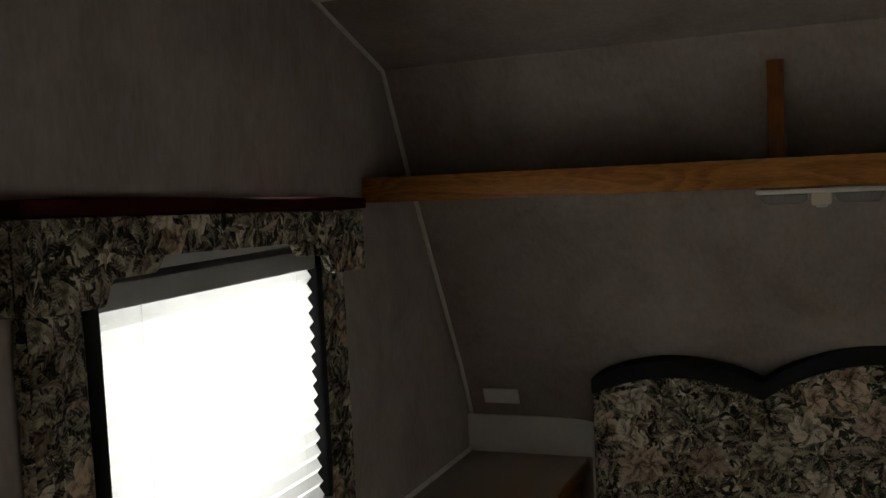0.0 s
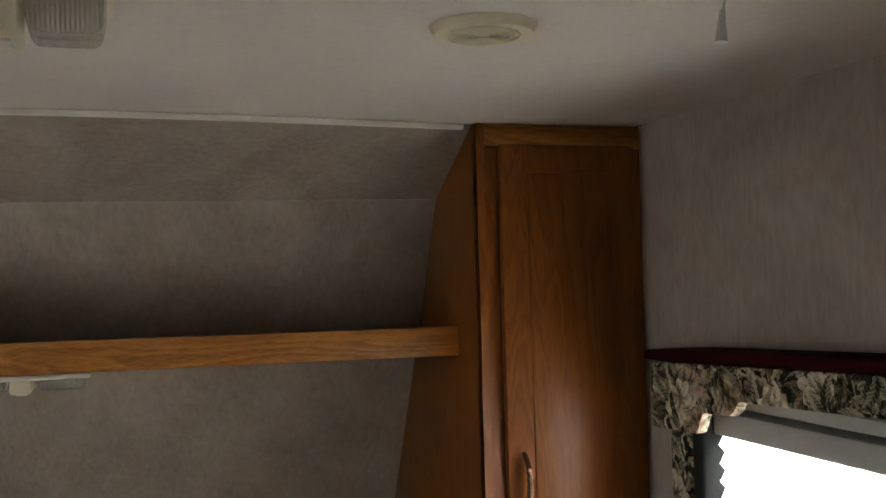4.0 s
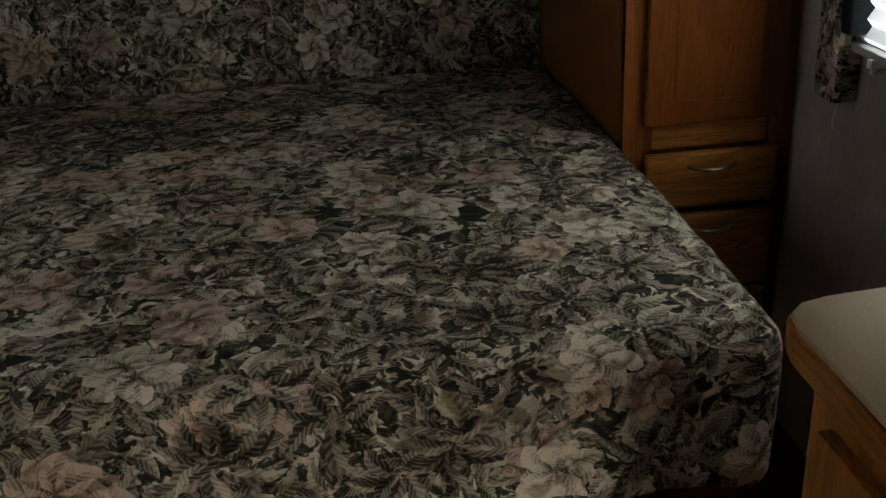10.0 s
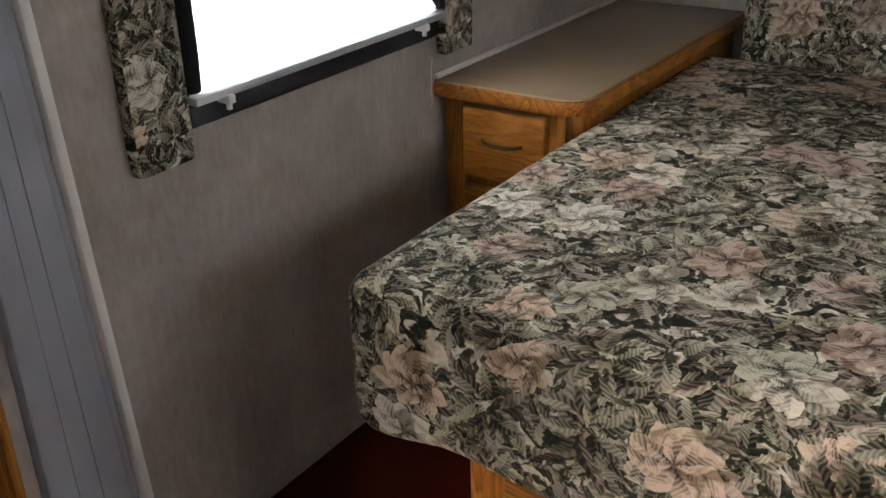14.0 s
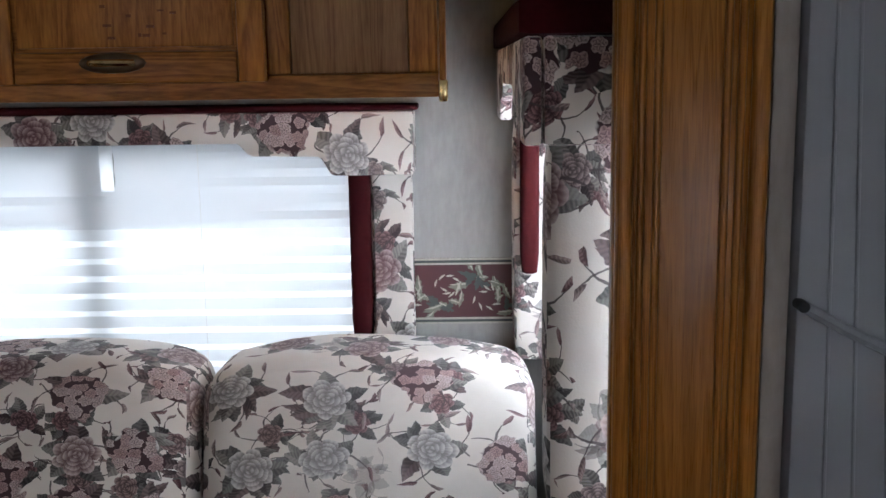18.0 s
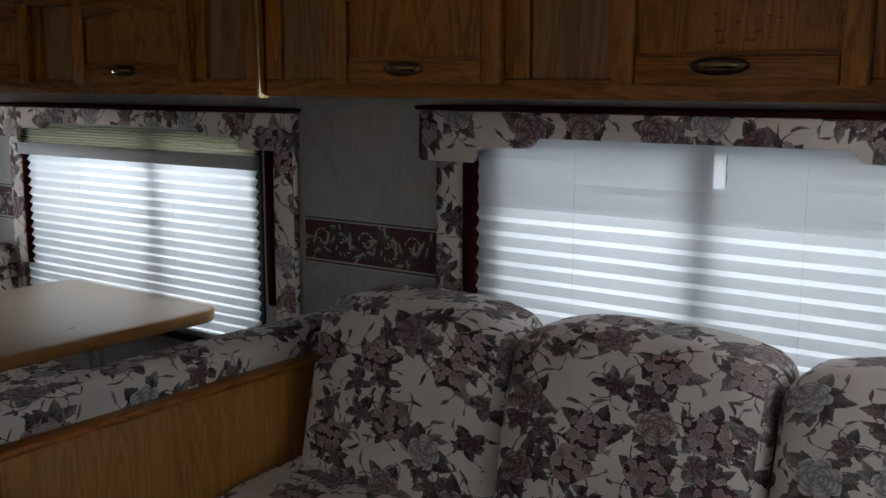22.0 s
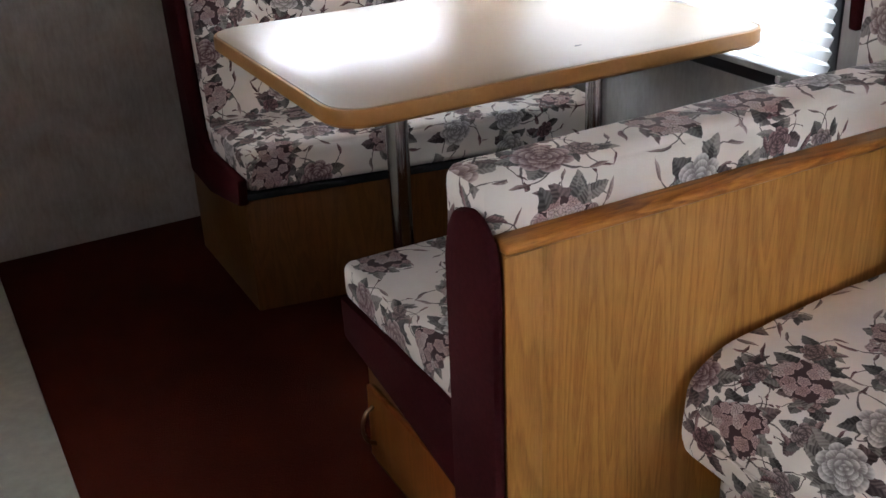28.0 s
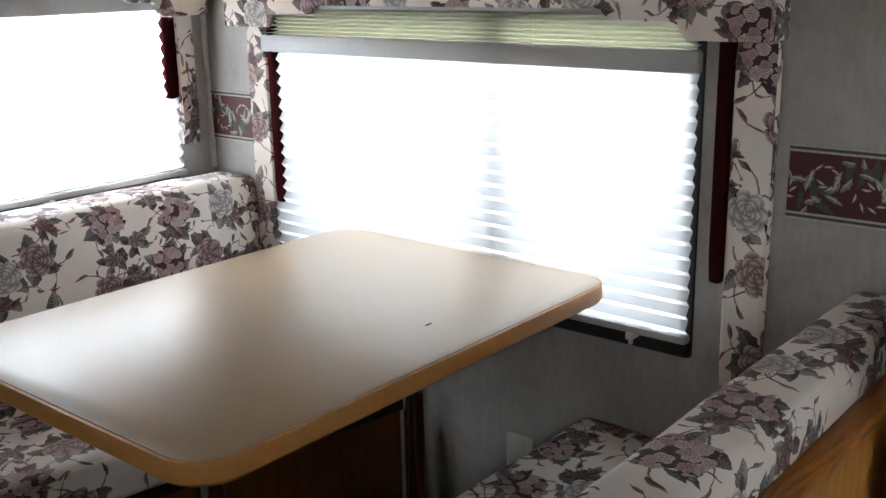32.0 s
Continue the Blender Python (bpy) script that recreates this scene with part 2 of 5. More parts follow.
def peony(n, r, th, c, size, petals=7, rings=(1.0, 0.78, 0.56, 0.36, 0.18)):
    """A full flower of ringed, overlapping petals, light at each rim and dark below it: mask, shading."""
    shade, outer = None, None
    for j, f in enumerate(rings):
        p = max(3, petals - j)
        turn = n.math("ADD", n.math("MULTIPLY", th, p / 2), n.math("ADD", n.math("MULTIPLY", c, 23.0), 1.1 * j))
        lobe = n.math("ABSOLUTE", n.math("COSINE", turn))
        edge = n.math("MULTIPLY", n.math("ADD", n.math("MULTIPLY", n.math("POWER", lobe, 0.55), 0.26), 0.76), size * f)
        inside = n.math("SUBTRACT", edge, r)
        m = n.step(inside, 0.0, 0.012)
        deep = n.math("POWER", n.math("DIVIDE", inside, size * 0.30, True), 0.7)
        streak = n.math("MULTIPLY", n.math("SINE", n.math("MULTIPLY", th, 29.0 + 6 * j)), 0.07)
        sh = n.math("ADD", n.math("SUBTRACT", 0.90 - 0.05 * j, n.math("MULTIPLY", deep, 0.80)), n.math("ADD", streak, n.math("MULTIPLY", n.math("SUBTRACT", lobe, 0.85), 0.45)), True)
        if shade is None:
            shade, outer = sh, m
        else:
            shade = n.math("ADD", shade, n.math("MULTIPLY", m, n.math("SUBTRACT", sh, shade)))
    return outer, shade


def floral(name):
    """Cream upholstery: sprays of white peonies, mauve clusters and wine roses, grey leaves, thin stems with buds."""
    n = Nodes(name)
    uv = n.warp(n.warp(cloth_uv(n, 0.016, 9.0), 30.0, 0.010), 75.0, 0.0035)
    col = n.ramp(n.noise(uv, 9.0, 4).outputs[0], [(0.3, (0.67, 0.615, 0.565)), (0.7, (0.77, 0.715, 0.665))])
    ink = (0.020, 0.015, 0.017)
    grey = [(0.0, (0.150, 0.146, 0.134)), (0.30, (0.060, 0.060, 0.056)), (0.58, (0.23, 0.210, 0.190)), (0.80, (0.120, 0.066, 0.066))]
    rose = [(0.0, (0.30, 0.175, 0.165)), (0.30, (0.165, 0.042, 0.052)), (0.58, (0.33, 0.235, 0.225)), (0.80, (0.24, 0.10, 0.105))]
    for lay, (sc, off, rnd, size) in enumerate(((9.8, (3.3, 1.9, 0), 0.80, 0.23), (6.5, (0.35, 0.82, 0), 0.62, 0.28))):
        r, th, c0, c1, c2 = cells(n, uv, sc, off, rnd)
        on = n.step(c2, 0.32, 0.33) if lay == 0 else 1.0
        for count, r0, ln, wd, keep, bend in ((4, 0.05, 0.58, 0.019, 0.85, 1.9), (3, 0.05, 0.64, 0.017, 0.8, -2.3)):
            m, sh, k = rosette(n, r, th, c1, count, r0, ln, wd, keep, bend, 0.0, 0.1)
            b, bs, k2 = rosette(n, r, th, c1, count, 0.46, 0.17, 0.046, keep, bend, 0.0, 0.1)
            col = n.mix(n.math("MULTIPLY", n.math("MULTIPLY", m, on), 0.9), col, (0.055, 0.040, 0.042))
            pc = palette(n, k2, rose)
            col = tone(n, col, n.math("MULTIPLY", b, on), bs, n.mix(0.75, pc, ink), n.mix(0.3, pc, (0.6, 0.52, 0.5)))
        for count, r0, ln, wd, keep, bend, dark in ((6, 0.20, 0.25, 0.080, 0.34, 1.3, 0.70), (5, 0.14, 0.34, 0.122, 0.78, -0.8, 0.84), (6, 0.14, 0.28, 0.098, 0.40, 0.6, 0.95)):
            m, sh, k = rosette(n, r, th, n.math("ADD", c0, count * 0.1), count, r0, ln, wd, keep, bend, 0.06)
            pc = palette(n, k, grey)
            col = tone(n, col, n.math("MULTIPLY", m, on), sh, n.mix(dark, pc, ink), n.mix(0.16, pc, (0.60, 0.55, 0.52)))
        m, sh = peony(n, r, th, c1, size)
        if lay == 0:
            pc = palette(n, c1, rose)
            lo, hi = n.mix(0.85, pc, ink), n.mix(0.22, pc, (0.62, 0.54, 0.52))
        else:
            pc = palette(n, c0, [(0.0, (0.60, 0.57, 0.55)), (0.46, (0.38, 0.215, 0.20)), (0.72, (0.21, 0.060, 0.068))])
            lo, hi = n.mix(0.74, pc, (0.055, 0.040, 0.044)), n.mix(0.45, pc, (0.76, 0.72, 0.69))
        col = tone(n, col, n.math("MULTIPLY", m, on), sh, lo, hi)
        if lay == 1:
            wob = n.math("MULTIPLY", n.math("SUBTRACT", n.noise(uv, 26.0, 2.0).outputs[0], 0.5), 0.42)
            blob = n.math("MULTIPLY", n.step(n.math("SUBTRACT", 0.31, n.math("ADD", r, wob)), 0.0, 0.02), n.step(c2, 0.60, 0.61))
            col = n.mix(blob, col, (0.055, 0.028, 0.032))
            fm, fs, fc = bloom(n, uv, 46.0, (1.2, 4.4, 0), 0.62, 5.0, 1.0, blob, 1.5)
            pc = palette(n, fc, [(0.0, (0.33, 0.165, 0.16)), (0.35, (0.22, 0.065, 0.075)), (0.6, (0.42, 0.29, 0.275))])
            col = tone(n, col, fm, fs, n.mix(0.85, pc, ink), n.mix(0.36, pc, (0.68, 0.60, 0.57)))
    weave = n.noise(n.coord((400, 400, 400)), 1.0, 2)
    n.bump(n.math("ADD", weave.outputs[0], n.math("MULTIPLY", n.noise(n.coord(), 18.0, 3).outputs[0], 3.0)), 0.25, 0.002)
    n.b.inputs["Sheen Weight"].default_value = 0.1
    return n.done(col, 0.85, 0, 0.2)


def foliage_quilt(name):
    """Bedspread cloth crowded with cream, tan and dusty-rose peonies over sage and bottle-green acanthus leaves."""
    n = Nodes(name)
    uv = n.warp(cloth_uv(n, 0.030, 8.0), 34.0, 0.010)
    k = n.t.nodes.new("ShaderNodeVectorMath")
    k.operation, k.name = "SCALE", "print scale"
    n.put(uv, k.inputs[0])
    k.inputs["Scale"].default_value = 1.0
    uv = k.outputs[0]
    f = n.noise(uv, 24.0, 3, 0.6, 1.4).outputs[0]
    col = n.ramp(f, [(0.42, (0.012, 0.014, 0.010)), (0.53, (0.055, 0.052, 0.036)), (0.57, (0.46, 0.41, 0.32)), (0.68, (0.60, 0.54, 0.44))])
    ink = (0.009, 0.0075, 0.004)
    leaf = [(0.0, (0.152, 0.170, 0.100)), (0.22, (0.046, 0.062, 0.038)), (0.42, (0.275, 0.255, 0.170)), (0.60, (0.100, 0.076, 0.060)), (0.76, (0.20, 0.125, 0.110)), (0.90, (0.085, 0.055, 0.055))]
    bloom_ = [(0.0, (0.52, 0.45, 0.36)), (0.28, (0.38, 0.235, 0.165)), (0.50, (0.25, 0.125, 0.110)), (0.72, (0.42, 0.385, 0.32)), (0.88, (0.18, 0.195, 0.14))]
    layers = ((8.6, (1.1, 2.3, 0), 0.0, 7, 0.50, 0.135, 0.0), (8.2, (6.2, 3.7, 0), 0.44, 7, 0.52, 0.14, 0.30), (6.4, (4.6, 7.1, 0), 0.40, 8, 0.46, 0.105, 0.42))
    for i, (sc, off, size, count, ln, wd, dense) in enumerate(layers):
        r, th, c0, c1, c2 = cells(n, uv, sc, off, 0.9)
        for k, (cnt, bend, keep) in enumerate(((count, 1.3, 0.85), (count - 2, -1.6, 0.75))):
            m, sh, rn = rosette(n, r, th, n.math("ADD", c0, 0.21 * k), cnt, 0.08 + 0.05 * k, ln, wd, keep, bend, 0.12, 0.7)
            pc = palette(n, rn, leaf)
            col = tone(n, col, m, sh, n.mix(0.95, pc, ink), n.mix(0.40, pc, (0.74, 0.66, 0.515)))
        if not size:
            continue
        on = n.step(c2, 1 - dense, 1.01 - dense)
        pc = palette(n, c1, bloom_)
        lo, hi = n.mix(0.93, pc, (0.010, 0.008, 0.006)), n.mix(0.34, pc, (0.80, 0.70, 0.545))
        core = n.math("MULTIPLY", n.step(n.math("SUBTRACT", size * 0.55, r), 0.0, 0.06), on)
        col = n.mix(core, col, n.mix(0.75, pc, (0.02, 0.016, 0.012)))
        for j, (cnt, far, wide) in enumerate(((9, 1.0, 0.36), (7, 0.72, 0.34), (5, 0.42, 0.30))):
            m, sh, rn = rosette(n, r, th, n.math("ADD", c1, 0.17 * j), cnt, 0.0, size * far, size * far * wide, 0.94, 0.9 - 0.6 * j, 0.05, 0.35, 1.45, 0.72)
            col = tone(n, col, n.math("MULTIPLY", m, on), sh, lo, hi)
    fine = n.noise(n.warp(uv, 40.0, 0.03), 110.0, 3.0).outputs[0]
    col = n.mix(n.step(fine, 0.50, 0.70), col, n.mix(1.0, col, (0.82, 0.80, 0.78), "MULTIPLY"))
    gaps = n.noise(uv, 19.0, 2.0, 0.5, 0.9).outputs[0]
    col = n.mix(n.step(gaps, 0.50, 0.64), col, n.mix(1.0, col, (0.46, 0.43, 0.38), "MULTIPLY"))
    n.bump(n.noise(n.coord(), 14.0, 4).outputs[0], 0.35, 0.004)
    return n.done(col, 0.9, 0, 0.1)


def laminate(name, lo, hi, rough, spec=0.5):
    """Fine-flecked satin laminate."""
    n = Nodes(name)
    v = n.coord()
    f = n.math("ADD", n.math("MULTIPLY", n.noise(v, 420.0, 2).outputs[0], 0.7), n.math("MULTIPLY", n.noise(v, 7.0, 2).outputs[0], 0.3))
    return n.done(n.ramp(f, [(0.3, lo), (0.7, hi)]), rough, 0, spec)


def shade_cloth(name, through_, tint):
    """Thin pleated cloth that lets daylight through."""
    n = Nodes(name)
    v = n.coord()
    f = n.noise(v, 5.0, 3).outputs[0]
    c = n.ramp(f, [(0.3, tuple(k * 0.93 for k in tint)), (0.7, tint)])
    d = n.add("BsdfDiffuse", color=c)
    t = n.add("BsdfTranslucent", color=c)
    m = n.add("MixShader")
    m.inputs[0].default_value = through_
    n.t.links.new(d.outputs[0], m.inputs[1])
    n.t.links.new(t.outputs[0], m.inputs[2])
    n.t.links.new(m.outputs[0], n.o.inputs[0])
    return n.m


def lens_plastic(name):
    """Clear prismatic plastic."""
    n = Nodes(name)
    w = n.add("TexWave", vector=n.coord(), scale=70.0, distortion=0.5)
    n.bump(w.outputs["Fac"], 0.5, 0.002)
    n.b.inputs["Transmission Weight"].default_value = 0.72
    n.b.inputs["IOR"].default_value = 1.2
    return n.done((0.86, 0.85, 0.84), 0.16)


WALL = wallpaper("mottled wallpaper", (0.25, 0.208, 0.186), (0.38, 0.325, 0.298))
FASCIA = wallpaper("mottled front panel", (0.235, 0.192, 0.166), (0.36, 0.303, 0.268))
SLIDE_WALL = wallpaper("grey linen wallpaper", (0.29, 0.278, 0.266), (0.41, 0.394, 0.378))
CEILING = plain("ceiling board", (0.68, 0.635, 0.60), 0.7, 0, 70, 0.06, 0.3, 0.25)
OAK = wood("honey oak", (0.135, 0.038, 0.0045), (0.43, 0.165, 0.028))
OAK_POST = wood("glossy honey oak", (0.15, 0.048, 0.007), (0.43, 0.165, 0.028), (26, 26, 0.8), 0.26, (0, 0, 0), 0.08)
OAK_Y = wood("honey oak lengthways", (0.135, 0.038, 0.0045), (0.43, 0.165, 0.028), (9, 1.2, 9))
OAK_X = wood("honey oak crossways", (0.135, 0.038, 0.0045), (0.43, 0.165, 0.028), (1.2, 9, 9))
# oak whose colour is greyed to imitate a reflection on the fixed panels
OAK_GREY = wood("oak panel with reflection grey", (0.155, 0.062, 0.018), (0.33, 0.165, 0.065), (14, 14, 1.0))
OAK_PANEL = wood("pale honey oak panel", (0.19, 0.070, 0.012), (0.48, 0.22, 0.054), (11, 11, 0.8), 0.34, (0, 0, 0), 0.10)
OAK_RED = wood("reddish stained oak", (0.080, 0.020, 0.003), (0.235, 0.074, 0.015), rough=0.3, soft_=0.16)
# reddish oak again, with the shade under the bench seats put into its colour
OAK_RED_SHADED = wood("reddish oak darkened as in shade", (0.050, 0.015, 0.003), (0.135, 0.048, 0.011), rough=0.4, soft_=0.16)
OAK_RED_X = wood("reddish stained oak shelf", (0.13, 0.042, 0.007), (0.34, 0.14, 0.034), (1.0, 10, 10), 0.34)
LAMINATE = laminate("tan laminate", (0.335, 0.25, 0.16), (0.385, 0.29, 0.19), 0.37)
BED_LAMINATE = laminate("brown laminate", (0.225, 0.155, 0.092), (0.275, 0.192, 0.117), 0.3)
VANITY_TOP = laminate("cream laminate", (0.44, 0.32, 0.19), (0.51, 0.38, 0.235), 0.6, 0.2)
OAK_BAND = plain("orange oak edge band", (0.36, 0.165, 0.042), 0.4, 0, 90, 0.14, 0.3)
CARPET = plain("dark red carpet", (0.034, 0.0044, 0.0020), 0.95, 0, 260, 0.45, 0.03, 0.9)
VINYL = plain("mottled vinyl floor", (0.30, 0.28, 0.235), 0.45, 0, 30, 0.22, 0.4, 0.05)
FLORAL = floral("cream floral upholstery")
QUILT = foliage_quilt("green foliage cloth")
QUILT_WALL = QUILT.copy()
QUILT_WALL.name = "green foliage curtain cloth"
QUILT_WALL.node_tree.nodes["print scale"].inputs["Scale"].default_value = 1.25
MAROON = plain("maroon velvet", (0.030, 0.0042, 0.0052), 0.95, 0, 120, 0.25, 0.05, 0.3)
DARK_PIPE = plain("dark bottle-green velvet", (0.012, 0.013, 0.014), 0.9, 0, 120, 0.25, 0.15, 0.3)
SHADE = shade_cloth("white pleated shade cloth", 0.62, (0.86, 0.89, 0.91))
SHADE_NIGHT = shade_cloth("grey pleated night cloth", 0.25, (0.74, 0.77, 0.80))
# very translucent cloth that imitates a bright spot of light behind the sofa shade
SPOT_CLOTH = shade_cloth("thin cloth for a bright spot", 0.92, (0.93, 0.94, 0.95))
SHADE_OLD = shade_cloth("yellowed night cloth", 0.26, (0.68, 0.68, 0.56))
RAIL = plain("grey shade rail", (0.42, 0.43, 0.43), 0.5, 0, 60, 0.05)
IVORY = plain("ivory plastic", (0.66, 0.61, 0.47), 0.4, 0, 60, 0.04)
WHITE = plain("white plastic", (0.72, 0.71, 0.68), 0.4, 0, 60, 0.04)
TRIM = plain("pale vinyl trim", (0.68, 0.65, 0.61), 0.35, 0, 60, 0.06)
DOOR_GREY = plain("blue-grey vinyl door", (0.245, 0.245, 0.275), 0.5, 0, 14, 0.08)
LENS = lens_plastic("ribbed lamp lens")
BLACK = plain("black window frame", (0.012, 0.012, 0.014), 0.6, 0, 60, 0.1)
CHROME = plain("chrome", (0.72, 0.72, 0.74), 0.14, 1, 60, 0.05, 0.5, 0.02)
BRONZE = plain("antique bronze", (0.16, 0.11, 0.07), 0.3, 1, 60, 0.15)
BRASS = plain("brass", (0.72, 0.54, 0.26), 0.22, 1, 60, 0.06)
GLASS_N = Nodes("window glass")
GLASS_N.b.inputs["Transmission Weight"].default_value = 1.0
GLASS = GLASS_N.done((0.95, 0.97, 0.97), 0.02)
BORDER_RED = plain("burgundy border paper", (0.058, 0.009, 0.012), 0.6, 0, 90, 0.15)
BORDER_LEAF = plain("sage border leaf", (0.43, 0.41, 0.345), 0.6, 0, 120, 0.3)
BORDER_SAGE = plain("grey-green border leaf", (0.17, 0.175, 0.135), 0.6, 0, 120, 0.3)
BORDER_DARK = plain("dark border leaf", (0.045, 0.055, 0.05), 0.6, 0, 120, 0.2)

# ---- mesh helpers ----
PRINTS = (FLORAL, QUILT, QUILT_WALL)


def mesh_of(bm, name, material, smooth=True):
    me = bpy.data.meshes.new(name)
    bmesh.ops.recalc_face_normals(bm, faces=bm.faces)
    bm.to_mesh(me)
    bm.free()
    me.materials.append(material)
    if smooth:
        for p in me.polygons:
            p.use_smooth = True
        me.set_sharp_from_angle(angle=radians(38))
    return me


def lay_cloth(me, wrap):
    """UVs in metres for printed cloth. wrap: the axis over which the cloth runs on from upright to flat, and its sign."""
    axis, s = "xyz".index(wrap[0]), wrap[1]
    nl, npoly = len(me.loops), len(me.polygons)
    co, vi, nor, tot = np.empty(len(me.vertices) * 3), np.empty(nl, int), np.empty(npoly * 3), np.empty(npoly, int)
    me.vertices.foreach_get("co", co)
    me.loops.foreach_get("vertex_index", vi)
    me.polygons.foreach_get("normal", nor)
    me.polygons.foreach_get("loop_total", tot)
    p, nn = co.reshape(-1, 3)[vi], np.repeat(nor.reshape(-1, 3), tot, axis=0)
    other = 1 - axis
    side = np.abs(nn[:, other]) > np.maximum(np.abs(nn[:, axis]), np.abs(nn[:, 2])) * 1.2
    uv = np.stack([p[:, other], p[:, 2] + s * p[:, axis]], 1)
    uv[side] = np.stack([p[:, axis] + 0.37, p[:, 2] + 0.21], 1)[side]
    me.uv_layers.new(name="cloth").data.foreach_set("uv", uv.astype(np.float32).ravel())


def part(name, bm, material, parent=None, label="", smooth=True, wrap=("x", -1)):
    """Links a bmesh as one mesh object under a thing or under a part."""
    me = mesh_of(bm, name, material, smooth)
    if material in PRINTS:
        lay_cloth(me, wrap)
    ob = new(name, me)
    if parent is not None:
        ob.parent = parent
        if parent.type == "EMPTY":
            ob.matrix_parent_inverse = Matrix.Translation(-parent.location)
    if label:
        ob["label"] = label
    return ob


def thing(name, at, label, category, group="", kind=""):
    ob = new(name)
    ob.location = at
    ob.empty_display_size = 0.05
    return tagged(ob, label, category, group, kind)


def box(x0, x1, y0, y1, z0, z1, bevel=0.003, seg=2):
    bm = bmesh.new()
    bmesh.ops.create_cube(bm, size=1)
    for v in bm.verts:
        v.co = Vector(((x0 + x1) / 2 + v.co.x * (x1 - x0), (y0 + y1) / 2 + v.co.y * (y1 - y0), (z0 + z1) / 2 + v.co.z * (z1 - z0)))
    b = min(bevel, 0.49 * min(abs(x1 - x0), abs(y1 - y0), abs(z1 - z0)))
    if b > 0:
        bmesh.ops.bevel(bm, geom=bm.edges[:], offset=b, segments=seg, profile=0.5, affect="EDGES")
    return bm


def prism(outline, lo, hi, axis="x", bevel=0.0):
    """A plate of an outline, pushed along an axis. Outline pairs: x: (y, z), y: (x, z), z: (x, y)."""
    bm = bmesh.new()

    def at(p, k):
        return {"x": (k, p[0], p[1]), "y": (p[0], k, p[1]), "z": (p[0], p[1], k)}[axis]
    a = [bm.verts.new(at(p, lo)) for p in outline]
    b = [bm.verts.new(at(p, hi)) for p in outline]
    bm.faces.new(a)
    bm.faces.new(b[::-1])
    for i in range(len(a)):
        j = (i + 1) % len(a)
        bm.faces.new((a[j], a[i], b[i], b[j]))
    bmesh.ops.recalc_face_normals(bm, faces=bm.faces)
    if bevel:
        sharp = [e for e in bm.edges if e.calc_face_angle(0) > radians(30)]
        bmesh.ops.bevel(bm, geom=sharp, offset=bevel, segments=2, profile=0.5, affect="EDGES", clamp_overlap=True)
    return bm


def rod(p, q, r, seg=14, r2=None):
    bm = bmesh.new()
    p, q = Vector(p), Vector(q)
    d = q - p
    m = Matrix.Translation((p + q) / 2) @ d.to_track_quat("Z", "Y").to_matrix().to_4x4()
    bmesh.ops.create_cone(bm, cap_ends=True, segments=seg, radius1=r, radius2=r if r2 is None else r2, depth=d.length, matrix=m)
    return bm


def join(*many):
    bm = bmesh.new()
    for b in many:
        me = bpy.data.meshes.new("tmp")
        b.to_mesh(me)
        b.free()
        bm.from_mesh(me)
        bpy.data.meshes.remove(me)
    return bm


def tube(points, r, seg=8):
    """A bent round bar through points."""
    bm = bmesh.new()
    pts = [Vector(p) for p in points]
    rings = []
    up = Vector((0.13, 0.21, 1)).normalized()
    for i, p in enumerate(pts):
        d = (pts[min(i + 1, len(pts) - 1)] - pts[max(i - 1, 0)]).normalized()
        s = d.cross(up).normalized()
        t = s.cross(d)
        rings.append([bm.verts.new(p + r * (math.cos(a) * s + math.sin(a) * t)) for a in (2 * math.pi * k / seg for k in range(seg))])
    for a, b in zip(rings, rings[1:]):
        for k in range(seg):
            bm.faces.new((a[k], a[(k + 1) % seg], b[(k + 1) % seg], b[k]))
    bm.faces.new(rings[0][::-1])
    bm.faces.new(rings[-1])
    return bm


def soft(x0, x1, y0, y1, z0, z1, r=0.04, puff=(0, 0, 0), n=14, lump=0.0, bend=None):
    """A cushion: a rounded box whose faces swell by puff."""
    c = Vector(((x0 + x1) / 2, (y0 + y1) / 2, (z0 + z1) / 2))
    h = Vector(((x1 - x0) / 2, (y1 - y0) / 2, (z1 - z0) / 2))
    r = min(r, *[0.95 * k for k in h])
    bm = bmesh.new()
    bmesh.ops.create_cube(bm, size=2)
    bmesh.ops.subdivide_edges(bm, edges=bm.edges[:], cuts=n, use_grid_fill=True)
    for v in bm.verts:
        u = v.co.copy()
        w = Vector([math.copysign(1 - (1 - abs(k)) ** 1.6, k) for k in u])
        p = Vector([w[i] * h[i] for i in range(3)])
        q = Vector([max(-(h[i] - r), min(h[i] - r, p[i])) for i in range(3)])
        d = p - q
        if d.length > 1e-6:
            p = q + d.normalized() * r
        for i in range(3):
            j, k = (i + 1) % 3, (i + 2) % 3
            p[i] += math.copysign(puff[i], u[i]) * (1 - u[j] ** 2) * (1 - u[k] ** 2) * abs(u[i]) ** 3
        p += c
        if lump:
            p += Vector((0, 0, 1)) * lump * noise.noise(p * 6.0) + lump * 0.6 * noise.noise_vector(p * 17.0)
        v.co = bend(p) if bend else p
    return bm


def wall_boxes(u0, u1, z0, z1, holes):
    """Rectangles that fill u0..u1, z0..z1 but for the holes (a0, a1, b0, b1), which lie side by side."""
    out, u = [], u0
    for a0, a1, b0, b1 in sorted(holes):
        out += [(u, a0, z0, z1), (a0, a1, z0, b0), (a0, a1, b1, z1)]
        u = a1
    return [q for q in out + [(u, u1, z0, z1)] if q[1] - q[0] > 1e-4 and q[3] - q[2] > 1e-4]


